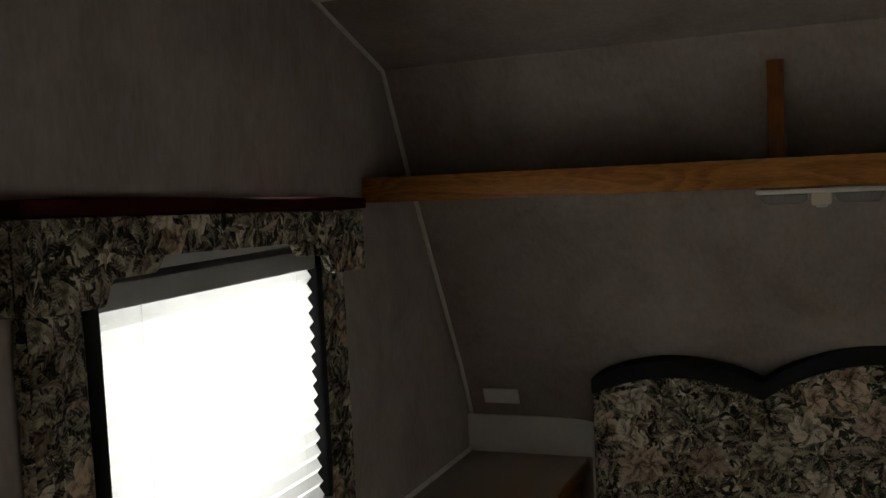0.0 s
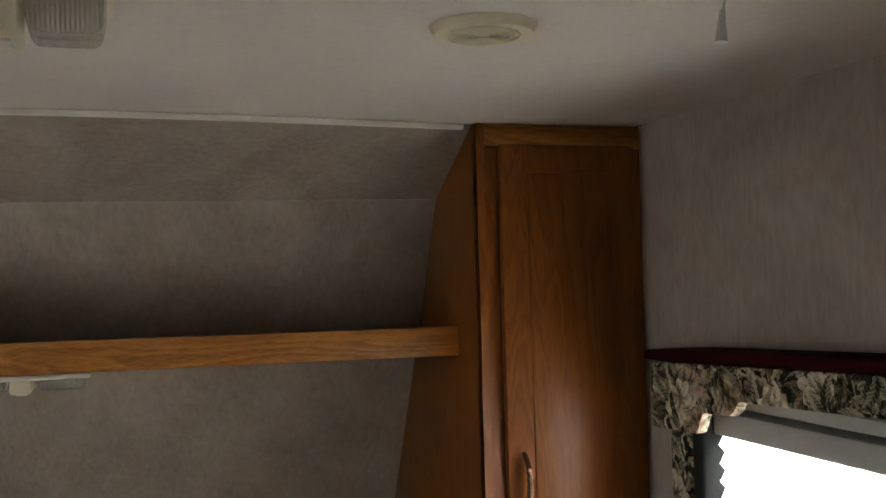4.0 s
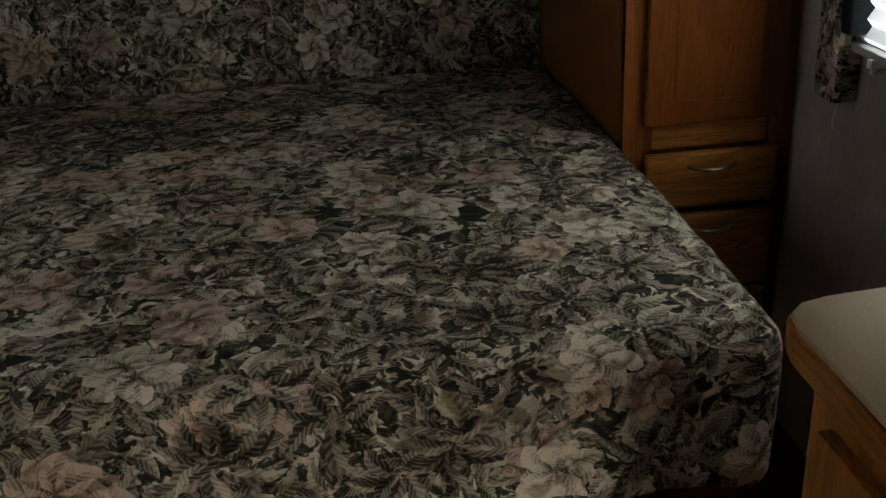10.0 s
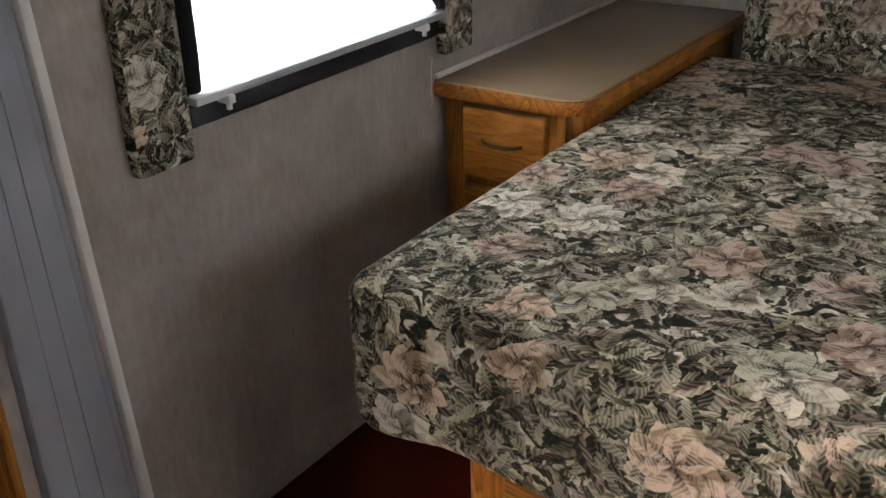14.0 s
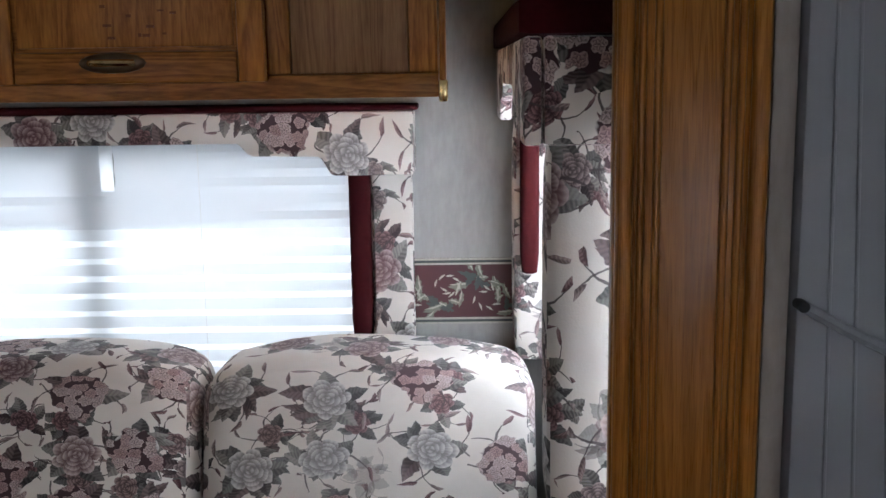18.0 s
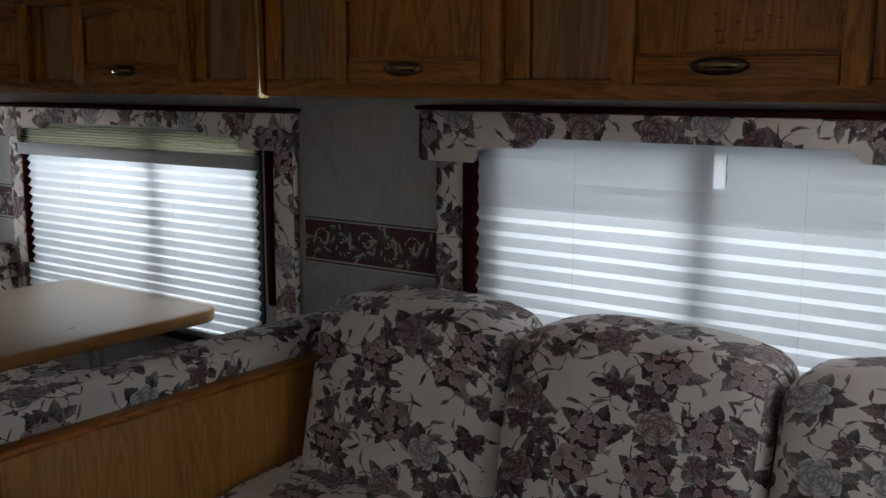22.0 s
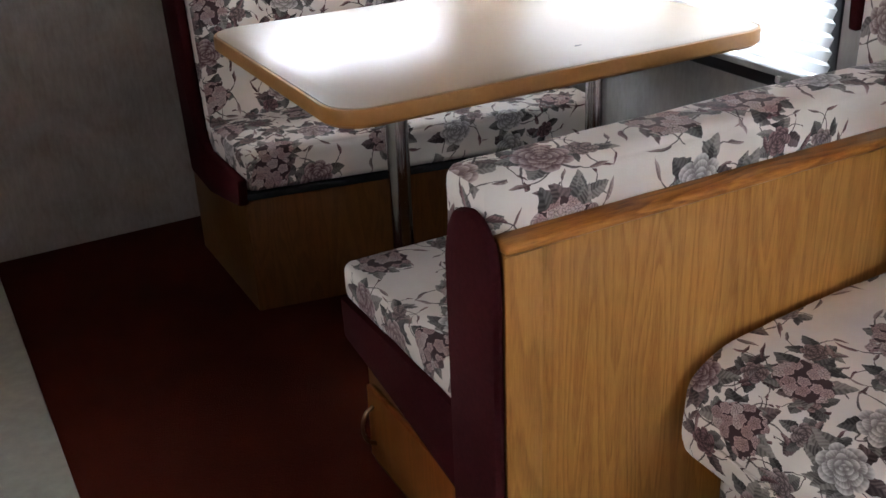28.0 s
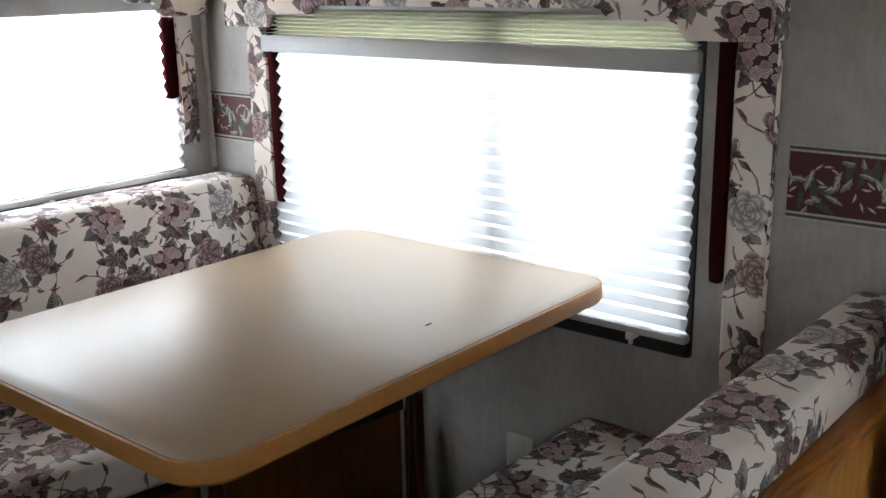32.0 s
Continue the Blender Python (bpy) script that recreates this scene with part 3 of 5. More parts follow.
def wall(name, n, plane, u0, u1, z0, z1, holes=(), thick=0.05, material=None, label=""):
    """A wall whose face looks along n ('+x', '-x', '+y', '-y'). u runs along y or x."""
    pieces = []
    back = plane - thick * (1 if n[0] == "+" else -1)
    lo, hi = min(plane, back), max(plane, back)
    for a, b, c, d in wall_boxes(u0, u1, z0, z1, holes):
        pieces.append(box(lo, hi, a, b, c, d, 0) if n[1] == "x" else box(a, b, lo, hi, c, d, 0))
    bm = join(*pieces)
    bmesh.ops.remove_doubles(bm, verts=bm.verts, dist=1e-5)
    ob = part(name, bm, material or WALL, smooth=False)
    return tagged(ob, label or "mottled grey-beige papered wall", "wall", kind="structure")


# ---- the shell ----
XL, XR, XS, YE, YR, ZC, ZS = -0.763, 1.465, -1.693, 0.884, -2.79, 1.962, 1.632
YB = -3.02
WIN_BL, WIN_BR = (1.40, 2.13, 0.815, 1.42), (1.085, 1.86, 0.885, 1.43)
WIN_SOFA, WIN_DIN = (-0.66, 0.49, 0.70, 1.33), (-2.53, -1.355, 0.632, 1.31)
WIN_KIT = (-0.95, 0.22, 0.98, 1.64)
WIN_BACK = (0.33, 1.27, 0.98, 1.60)
WIN_END, WIN_REAR = (-1.60, -0.85, 0.855, 1.42), (-1.58, -0.86, 0.85, 1.36)

wall("wall_bedroom_left", "+x", XL, 0.863, 3.2, 0, ZC, [WIN_BL], 0.055)
wall("wall_slide_header", "+x", XL, YR - 0.06, 0.863, ZS, ZC, (), 0.055)
wall("wall_left_rear", "+x", XL, YB, YR - 0.06, 0, ZC, (), 0.055)
wall("wall_left_jamb", "+x", XL, YR - 0.06, YR, 0, ZS, (), 0.055)
wall("wall_right", "-x", XR, YB, 3.2, 0, ZC, [WIN_BR, WIN_KIT], 0.055)
wall("wall_rear", "+y", YB, XL - 0.055, XR + 0.055, 0, ZC, [WIN_BACK], 0.05)
wall("wall_slide_outer", "+x", XS, YR, YE, 0, ZS, [WIN_SOFA, WIN_DIN], 0.055, SLIDE_WALL, "grey linen-textured papered wall")
wall("wall_slide_front_end", "-y", YE, XS - 0.055, XL - 0.056, 0, ZS, [WIN_END], 0.05, SLIDE_WALL, "grey linen-textured papered wall")
wall("wall_slide_rear_end", "+y", YR, XS - 0.055, XL - 0.056, 0, ZS, [WIN_REAR], 0.05, SLIDE_WALL, "grey linen-textured papered wall")
wall("wall_partition", "-y", 0.864, 1.25, XR, 0, ZC, (), 0.078)

SKEW = 0.09


def skewed(bm):
    """The front wall does not stand square: it comes nearer towards the wardrobe."""
    for v in bm.verts:
        if v.co.y < 3.15:
            v.co.y -= SKEW * (v.co.x - XL)
    return bm


FRONT = [(2.315, 1.962), (2.555, 1.832), (2.692, 1.56), (3.012, 0.99), (3.095, 0.81), (3.10, 0.0)]
bm = prism(FRONT + [(3.2, 0.0), (3.2, 1.962)], XL, XR)
for x in (-0.45, -0.18, 0.10, 0.36, 0.56, 0.80, 1.00):
    bmesh.ops.bisect_plane(bm, geom=bm.verts[:] + bm.edges[:] + bm.faces[:], plane_co=(x, 0, 0), plane_no=(1, 0, 0))
skewed(bm)


def seam(x):
    """The ceiling seam of the front wall bows towards the bed."""
    k = max(0.0, min(1.0, (x + 0.72) / 1.82))
    return 2.205 - 0.052 * k - 0.084 * math.sin(math.pi * k)


for v in bm.verts:
    if v.co.z > 1.95 and v.co.y < 3.0:
        v.co.y = seam(v.co.x)
tagged(part("wall_front", bm, FASCIA, smooth=False), "papered front wall sloping back towards the ceiling", "wall", kind="structure")
tagged(part("ceiling", box(XL, XR, YB, 2.33, ZC, ZC + 0.04, 0), CEILING, smooth=False), "off-white textured ceiling panel", "ceiling", kind="structure")
tagged(part("ceiling_slide", box(XS - 0.055, XL - 0.057, YR - 0.05, YE + 0.05, ZS, ZS + 0.04, 0), CEILING, smooth=False), "low off-white ceiling of the slide-out", "ceiling", kind="structure")
tagged(part("floor", join(box(XS - 0.055, XL - 0.055, YR - 0.05, YE + 0.05, -0.05, 0.0, 0), box(XL - 0.055, -0.118, YB - 0.05, 3.2, -0.05, 0.0, 0), box(-0.118, XR + 0.05, 0.3, 3.2, -0.05, 0.0, 0)), CARPET, smooth=False), "dark red-brown carpet, worn short pile", "floor", kind="structure")
tagged(part("floor_vinyl", box(-0.118, XR + 0.05, YB - 0.05, 0.3, -0.05, 0.003, 0.002), VINYL, smooth=False), "mottled beige vinyl flooring beside the carpet", "floor", kind="structure")
tagged(part("ground", box(-60, 60, -60, 60, -0.75, -0.7, 0), VINYL, smooth=False), "plain pale gravel ground outside", "ground", kind="structure")

# thin pale beads along the corners of the front wall
bead = [Vector((XL + 0.006, y - 0.006, z)) for y, z in [(2.212, 1.962)] + FRONT[1:5]]
tagged(part("trim_corner", tube(bead, 0.0065, 6), TRIM), "thin pale vinyl bead in the wall corner", "trim", kind="structure")
tagged(part("trim_ceiling", tube([(x, seam(x) - 0.003, ZC - 0.004) for x in [XL + 0.01 + 0.1 * i for i in range(18)] + [1.095]], 0.0075, 6), TRIM), "thin pale vinyl bead along the ceiling seam", "trim", kind="structure")
tagged(part("trim_seam", skewed(tube([(XL + 0.01, 2.551, 1.831), (-0.05, 2.552, 1.833), (1.1, 2.552, 1.832)], 0.002, 6)), FASCIA), "paper seam across the sloping front wall", "trim", kind="structure")
tagged(part("trim_slide_corner", box(XS, XS + 0.012, YR, YR + 0.012, 0.86, ZS, 0.003), TRIM), "thin grey corner bead of the slide-out", "trim", kind="structure")
tagged(part("trim_partition", join(box(1.238, 1.256, 0.855, 0.871, 0.90, ZC, 0.004), box(1.243, 1.252, 0.936, 0.946, 0.90, ZC, 0.003)), IVORY), "pale ivory corner bead of the partition wall", "trim", kind="structure")

# post at the slide-out's opening
post = thing("opening_post", (XL, 0.90, 0), "fluted honey-oak trim post at the slide-out opening", "trim")
part("board", box(XL, XL + 0.016, 0.818, 0.974, 0, ZC - 0.002, 0.003), OAK_POST, post)
for a, b in ((0.820, 0.838), (0.842, 0.850), (0.858, 0.866), (0.926, 0.934), (0.940, 0.948), (0.953, 0.972)):
    part("reed", box(XL + 0.012, XL + 0.028 if b - a > 0.01 else XL + 0.022, a, b, 0, ZC - 0.002, 0.008, 4), OAK_POST, post)
part("return_board", box(XL - 0.056, XL, 0.8405, 0.862, 0, ZS, 0.003), OAK, post)

# folded partition door beside the post
fold = thing("folding_door", (XL, 1.08, 0), "folded blue-grey vinyl accordion door held by a strap", "door")
LEAN = 0.055
part("backing_strip", box(XL, XL + 0.010, 0.976, 1.002, 0, ZC - 0.002, 0.002), WALL, fold)
part("panel", prism([(1.003, 0.02), (1.158, 0.02), (1.158 - LEAN * 1.93, 1.95), (1.003, 1.95)], XL, XL + 0.030, "x", 0.004), DOOR_GREY, fold)
for off in (0.055, 0.100):
    part("fold", tube([(XL + 0.031, 1.003 + off, 0.03), (XL + 0.031, 1.003 + off - LEAN * off * 12, 1.94)], 0.0022, 6), DOOR_GREY, fold)
part("panel", prism([(1.160, 0.02), (1.178, 0.02), (1.178 - LEAN * 1.93, 1.95), (1.160 - LEAN * 1.93, 1.95)], XL, XL + 0.022, "x", 0.005), DOOR_GREY, fold)
part("jamb_bead", prism([(1.180, 0.0), (1.200, 0.0), (1.200 - LEAN * 1.95, 1.958), (1.180 - LEAN * 1.95, 1.958)], XL, XL + 0.034, "x", 0.007), TRIM, fold)
part("strap", tube([(XL + 0.034, 1.006, 1.195), (XL + 0.038, 1.05, 1.170), (XL + 0.038, 1.10, 1.145), (XL + 0.036, 1.16, 1.138)], 0.006, 8), DOOR_GREY, fold)
part("hook", rod((XL + 0.026, 1.006, 1.195), (XL + 0.045, 1.006, 1.195), 0.006), BLACK, fold)


# ---- windows, shades, lambrequins ----
def frame_of(n, plane):
    """Local frame on a wall face: x along the wall, y into the room, z up."""
    m = {"+x": ((0, -1, 0), (1, 0, 0)), "-x": ((0, 1, 0), (-1, 0, 0)), "-y": ((-1, 0, 0), (0, -1, 0)), "+y": ((1, 0, 0), (0, 1, 0))}[n]
    o = Vector(m[1]) * abs(plane) * (1 if (plane > 0) == (n[0] == "+") else -1)
    return Matrix((((m[0][0], m[1][0], 0, o.x)), (m[0][1], m[1][1], 0, o.y), (0, 0, 1, 0), (0, 0, 0, 1)))


def placed(bm, m):
    bmesh.ops.transform(bm, matrix=m, verts=bm.verts)
    return bm


def pleats(u0, u1, z0, z1, pitch, depth, y, gap=None, share=0.5):
    """A zigzag cloth sheet with a little wander; share: the part of each pleat that leans outwards going down."""
    bm = bmesh.new()
    rows = max(2, round((z1 - z0) / pitch)) * 2
    us = sorted([u0 + (u1 - u0) * j / 10 for j in range(11)] + list(gap[:2] if gap else ()))
    cols = len(us) - 1
    g = []
    for i in range(rows + 1):
        z = z1 + (z0 - z1) * (i + (1 - 2 * share if i % 2 else 0)) / rows
        line = []
        for j in range(cols + 1):
            u = us[j]
            w = 0.0012 * noise.noise(Vector((u * 3, i * 0.7, y)))
            line.append(bm.verts.new((u, y + (depth if i % 2 else 0) + w, z + w)))
        g.append(line)
    for i in range(rows):
        for j in range(cols):
            mid = (g[i][j].co + g[i + 1][j + 1].co) / 2
            if gap and gap[0] < mid.x < gap[1] and gap[2] < mid.z < gap[3]:
                continue
            bm.faces.new((g[i][j], g[i][j + 1], g[i + 1][j + 1], g[i + 1][j]))
    return bm


def window(index, n, plane, hole, what, bars=((0.488, 0.512),), front=0.006):
    """Frame, sash bar and glass in a wall's opening."""
    a0, a1, z0, z1 = hole
    m = frame_of(n, plane)
    s = -1 if n in ("+x", "-y") else 1
    u0, u1 = sorted((s * a0, s * a1))
    top = thing("window_%d" % index, m @ Vector(((u0 + u1) / 2, -0.03, z0)), what, "window", kind="structure")
    e = 0.028
    part("window_frame", placed(join(box(u0, u1, -0.05, 0.012, z0, z0 + 0.042, 0.010, 3), box(u0, u1, -0.05, 0.006, z1 - e, z1, 0.004), box(u0, u0 + e, -0.05, 0.006, z0 + e, z1 - e, 0.004), box(u1 - e, u1, -0.05, 0.006, z0 + e, z1 - e, 0.004)), m), BLACK, top)
    p = u1 - e
    for f0, f1 in bars:
        r, s = u1 - f0 * (u1 - u0), u1 - f1 * (u1 - u0)
        part("sash_bar", placed(box(max(s, u0 + e), min(r, u1 - e), -0.046, front, z0 + 0.042, z1 - e, 0.003), m), BLACK, top)
        if p - r > 0.02:
            part("pane", placed(box(r, p, -0.038, -0.034, z0 + 0.042, z1 - e, 0), m), GLASS, top).visible_shadow = False
        p = s
    if p - u0 - e > 0.02:
        part("pane", placed(box(u0 + e, p, -0.038, -0.034, z0 + 0.042, z1 - e, 0), m), GLASS, top).visible_shadow = False
    return m, u0, u1, z0, z1


def shade(m, u0, u1, z_top, z_bot, label, night=0.0, stack=0.0, cords=(), clips=(), mid_rail=True, pitch=0.032, spot_hole=None):
    """A day-and-night pleated shade: headrail, upper cloth, middle rail, lower cloth, bottom rail, cords, clips."""
    top = thing("pleated_shade", m @ Vector(((u0 + u1) / 2, 0.02, z_bot)), label, "window shade", "pleated shades")
    part("headrail", placed(box(u0, u1, 0.008, 0.040, z_top - 0.022, z_top, 0.004), m), RAIL, top)
    z = z_top - 0.022
    if stack:
        part("folded_cloth", placed(pleats(u0 + 0.004, u1 - 0.004, z - stack, z, 0.009, 0.024, 0.010), m), SHADE_OLD if stack > 0.02 else RAIL, top, "gathered night cloth")
        z -= stack
    if night:
        part("upper_cloth", placed(pleats(u0 + 0.004, u1 - 0.004, z - night, z, pitch, 0.0055, 0.016, spot_hole), m), SHADE_NIGHT, top, "grey upper cloth of the shade")
        z -= night
    # added thin sheet over a hole: imitates a bright spot beyond the cloth
    if spot_hole:
        bm = bmesh.new()
        bm.faces.new([bm.verts.new(c) for c in ((spot_hole[0] - 0.002, 0.029, spot_hole[2] - 0.012), (spot_hole[1] + 0.002, 0.029, spot_hole[2] - 0.012), (spot_hole[1] + 0.002, 0.029, spot_hole[3] + 0.012), (spot_hole[0] - 0.002, 0.029, spot_hole[3] + 0.012))])
        part("bright_spot", placed(bm, m), SPOT_CLOTH, top, "bright spot from beyond the shade, imitated by thin cloth")
    if mid_rail:
        part("middle_rail", placed(box(u0, u1, 0.008, 0.034, z - 0.042, z, 0.006), m), RAIL, top)
        z -= 0.042
    part("lower_cloth", placed(pleats(u0 + 0.004, u1 - 0.004, z_bot + 0.016, z, pitch, 0.012, 0.013, None, 0.40), m), SHADE, top, "white translucent pleated cloth")
    part("bottom_rail", placed(box(u0, u1, 0.008, 0.034, z_bot, z_bot + 0.016, 0.005), m), RAIL, top)
    for f in cords:
        u = u0 + (u1 - u0) * f
        part("cord", placed(rod((u, 0.0335, z_bot + 0.01), (u, 0.0335, z_top - 0.02), 0.0005, 5), m), WHITE, top)
    for f in clips:
        u = u0 + (u1 - u0) * f
        part("clip", placed(join(box(u - 0.008, u + 0.008, 0.004, 0.040, z_bot - 0.012, z_bot + 0.004, 0.003), rod((u, 0.03, z_bot - 0.022), (u, 0.03, z_bot - 0.010), 0.005, 8)), m), WHITE, top)
    return top


def lambrequin(m, u0, u1, z_top, drop, leg_z, cloth, band, label, leg=0.075, deep=0.085, band_h=0.02, liner=None, legs=(1, 1), liner_z=None, wrap=("x", -1), inset=0.006, liner_w=0.042, ld=0.026, liner_y=0.002, sag=0.0):
    """A padded cloth-covered surround: shaped valance with dark top band, side legs and dark liners."""
    m0, m = m, m @ Matrix(((1, 0, 0, 0), (0, 1, 0, 0), (sag, 0, 1, -sag * (u0 + u1) / 2), (0, 0, 0, 1)))
    top = thing("window_lambrequin", m0 @ Vector(((u0 + u1) / 2, 0.03, leg_z)), label, "valance", "window surrounds")
    lo = z_top - drop
    a, b = 0.15, 0.30
    w = u1 - u0
    out = [(u0, z_top), (u0, lo)]

    def curve(p, q, k=5):
        return [(p[0] + (q[0] - p[0]) * i / k, p[1] + (q[1] - p[1]) * (0.5 - 0.5 * math.cos(math.pi * i / k))) for i in range(k + 1)]
    e1, e2, e3 = min(a, w * 0.16), min(a, w * 0.16) + 0.028, min(b, w * 0.27)
    half = curve((u0 + e1, lo), (u0 + e2, lo + drop * 0.3)) + [(u0 + e3, lo + drop * 0.32)] + curve((u0 + e3 + 0.004, lo + drop * 0.34), (u0 + e3 + 0.03, lo + drop * 0.52))
    out += half + [(u0 + u1 - p, q) for p, q in reversed(half)] + [(u1, lo), (u1, z_top)]
    part("valance_board", placed(prism(out, deep - 0.022, deep, "y", 0.005), m), cloth, top, wrap=wrap)
    part("side_return", placed(box(u0, u0 + 0.02, 0.0, deep - 0.023, lo, z_top, 0.006), m), cloth, top, wrap=wrap)
    part("side_return", placed(box(u1 - 0.02, u1, 0.0, deep - 0.023, lo, z_top, 0.006), m), cloth, top, wrap=wrap)
    part("top_band", placed(soft(u0 - 0.008, u1 + 0.008, 0.0, deep + 0.008, z_top, z_top + band_h, 0.009, (0, 0, 0), 4), m), band, top, "dark velvet band along the top")
    m = m0
    for side, on in zip((0, 1), legs):
        if not on:
            continue
        p, q = (u0 + min(inset, 0.006), u0 + min(leg, 0.115)) if side == 0 else (u1 - leg, u1 - inset)
        part("side_leg", placed(soft(p, q, 0.0, ld, leg_z, lo + 0.012, 0.010, (0, 0.004, 0), 5), m), cloth, top, wrap=wrap)
        if liner:
            r, s = (q, q + liner_w) if side == 0 else (p - liner_w, p)
            part("liner", placed(soft(r, s, liner_y, ld + 0.006 if liner_y < 0.01 else ld - 0.008, liner_z or leg_z + 0.03, lo + 0.05, 0.012, (0, 0, 0), 4), m), liner, top, "dark inner strip beside the shade")
    return top


m, u0, u1, z0, z1 = window(1, "+x", XL, WIN_BL, "black-framed bedroom window with a pleated shade", (), front=-0.022)
shade(m, u0, u1, 1.454, 0.858, "white pleated shade let down over the bedroom window", 0, 0.012, (0.16, 0.84), (0.12, 0.9), True)
lambrequin(m, -2.235, -1.222, 1.513, 0.132, 0.775, QUILT_WALL, MAROON, "foliage-cloth window surround with a dark red top band", 0.166, 0.085, 0.028, DARK_PIPE, (1, 1), 0.88, ("x", -1), 0.048, 0.030, 0.034, sag=0.036)
m, u0, u1, z0, z1 = window(2, "-x", XR, WIN_BR, "black-framed bedroom window beside the wardrobe", ((0.585, 0.645),), -0.004)
shade(m, u0, u1, 1.454, z0 + 0.004, "white pleated shade let down beside the wardrobe", 0, 0.012, (0.16, 0.84), (0.12, 0.9), True)
lambrequin(m, 1.03, 1.955, 1.518, 0.120, 0.79, QUILT_WALL, MAROON, "foliage-cloth window surround with a dark red top band", 0.085, 0.085, 0.024, DARK_PIPE, (1, 1), 0.92, ("x", 1), 0.006, 0.042, 0.05, sag=-0.040)
m, u0, u1, z0, z1 = window(3, "+x", XS, WIN_SOFA, "black-framed window above the sofa", ((0.0, 0.109), (0.504, 0.552), (0.968, 1.0)), -0.026)
shade(m, u0, u1, 1.325, z0 + 0.005, "white and grey pleated shade behind the sofa", 0.165, 0, (0.28, 0.72), (0.1, 0.9), False, 0.034, (-0.002, 0.020, 1.226, 1.290))
lambrequin(m, -0.583, 0.735, 1.362, 0.118, 0.70, FLORAL, MAROON, "cream floral window surround with a maroon top band", 0.088, 0.085, 0.014, MAROON, (1, 1), 0.91)
m, u0, u1, z0, z1 = window(4, "+x", XS, WIN_DIN, "black-framed window above the dinette table", ((0.0, 0.06), (0.575, 0.628)), -0.022)
shade(m, u0, u1, 1.31, 0.668, "white pleated shade let down above the dinette table", 0, 0.064, (0.3, 0.7), (0.1, 0.9), True, 0.030)
lambrequin(m, 1.205, 2.60, 1.345, 0.10, 0.60, FLORAL, MAROON, "cream floral window surround beside the dinette", 0.086, 0.085, 0.014, MAROON, (1, 1), 0.80, ("x", -1), 0.006, 0.030)
m, u0, u1, z0, z1 = window(5, "-y", YE, WIN_END, "black-framed end window beside the sofa")
shade(m, u0, u1, 1.43, z0 - 0.005, "white pleated shade of the end window", 0, 0.012, (0.2, 0.8), (0.06, 0.5), True)
lambrequin(m, 0.905, 1.685, 1.470, 0.125, 0.885, FLORAL, MAROON, "deep cream floral window surround with a maroon top", 0.075, 0.145, 0.045, MAROON, (1, 1), 1.06, ("y", 1), 0.006, 0.042, 0.115, 0.072)
m, u0, u1, z0, z1 = window(6, "+y", YR, WIN_REAR, "black-framed end window behind the dinette bench")
shade(m, u0, u1, 1.36, 0.858, "white pleated shade behind the dinette bench", 0, 0.012, (0.2, 0.8), (0.55, 0.9), True)
lambrequin(m, -1.645, -0.80, 1.385, 0.115, 0.935, FLORAL, MAROON, "cream floral end-window surround behind the bench", 0.065, 0.085, 0.014, MAROON, (1, 1), 1.06, ("y", -1))
m, u0, u1, z0, z1 = window(7, "-x", XR, WIN_KIT, "black-framed window across from the sofa")
m, u0, u1, z0, z1 = window(8, "+y", YB, WIN_BACK, "black-framed window in the rear wall")


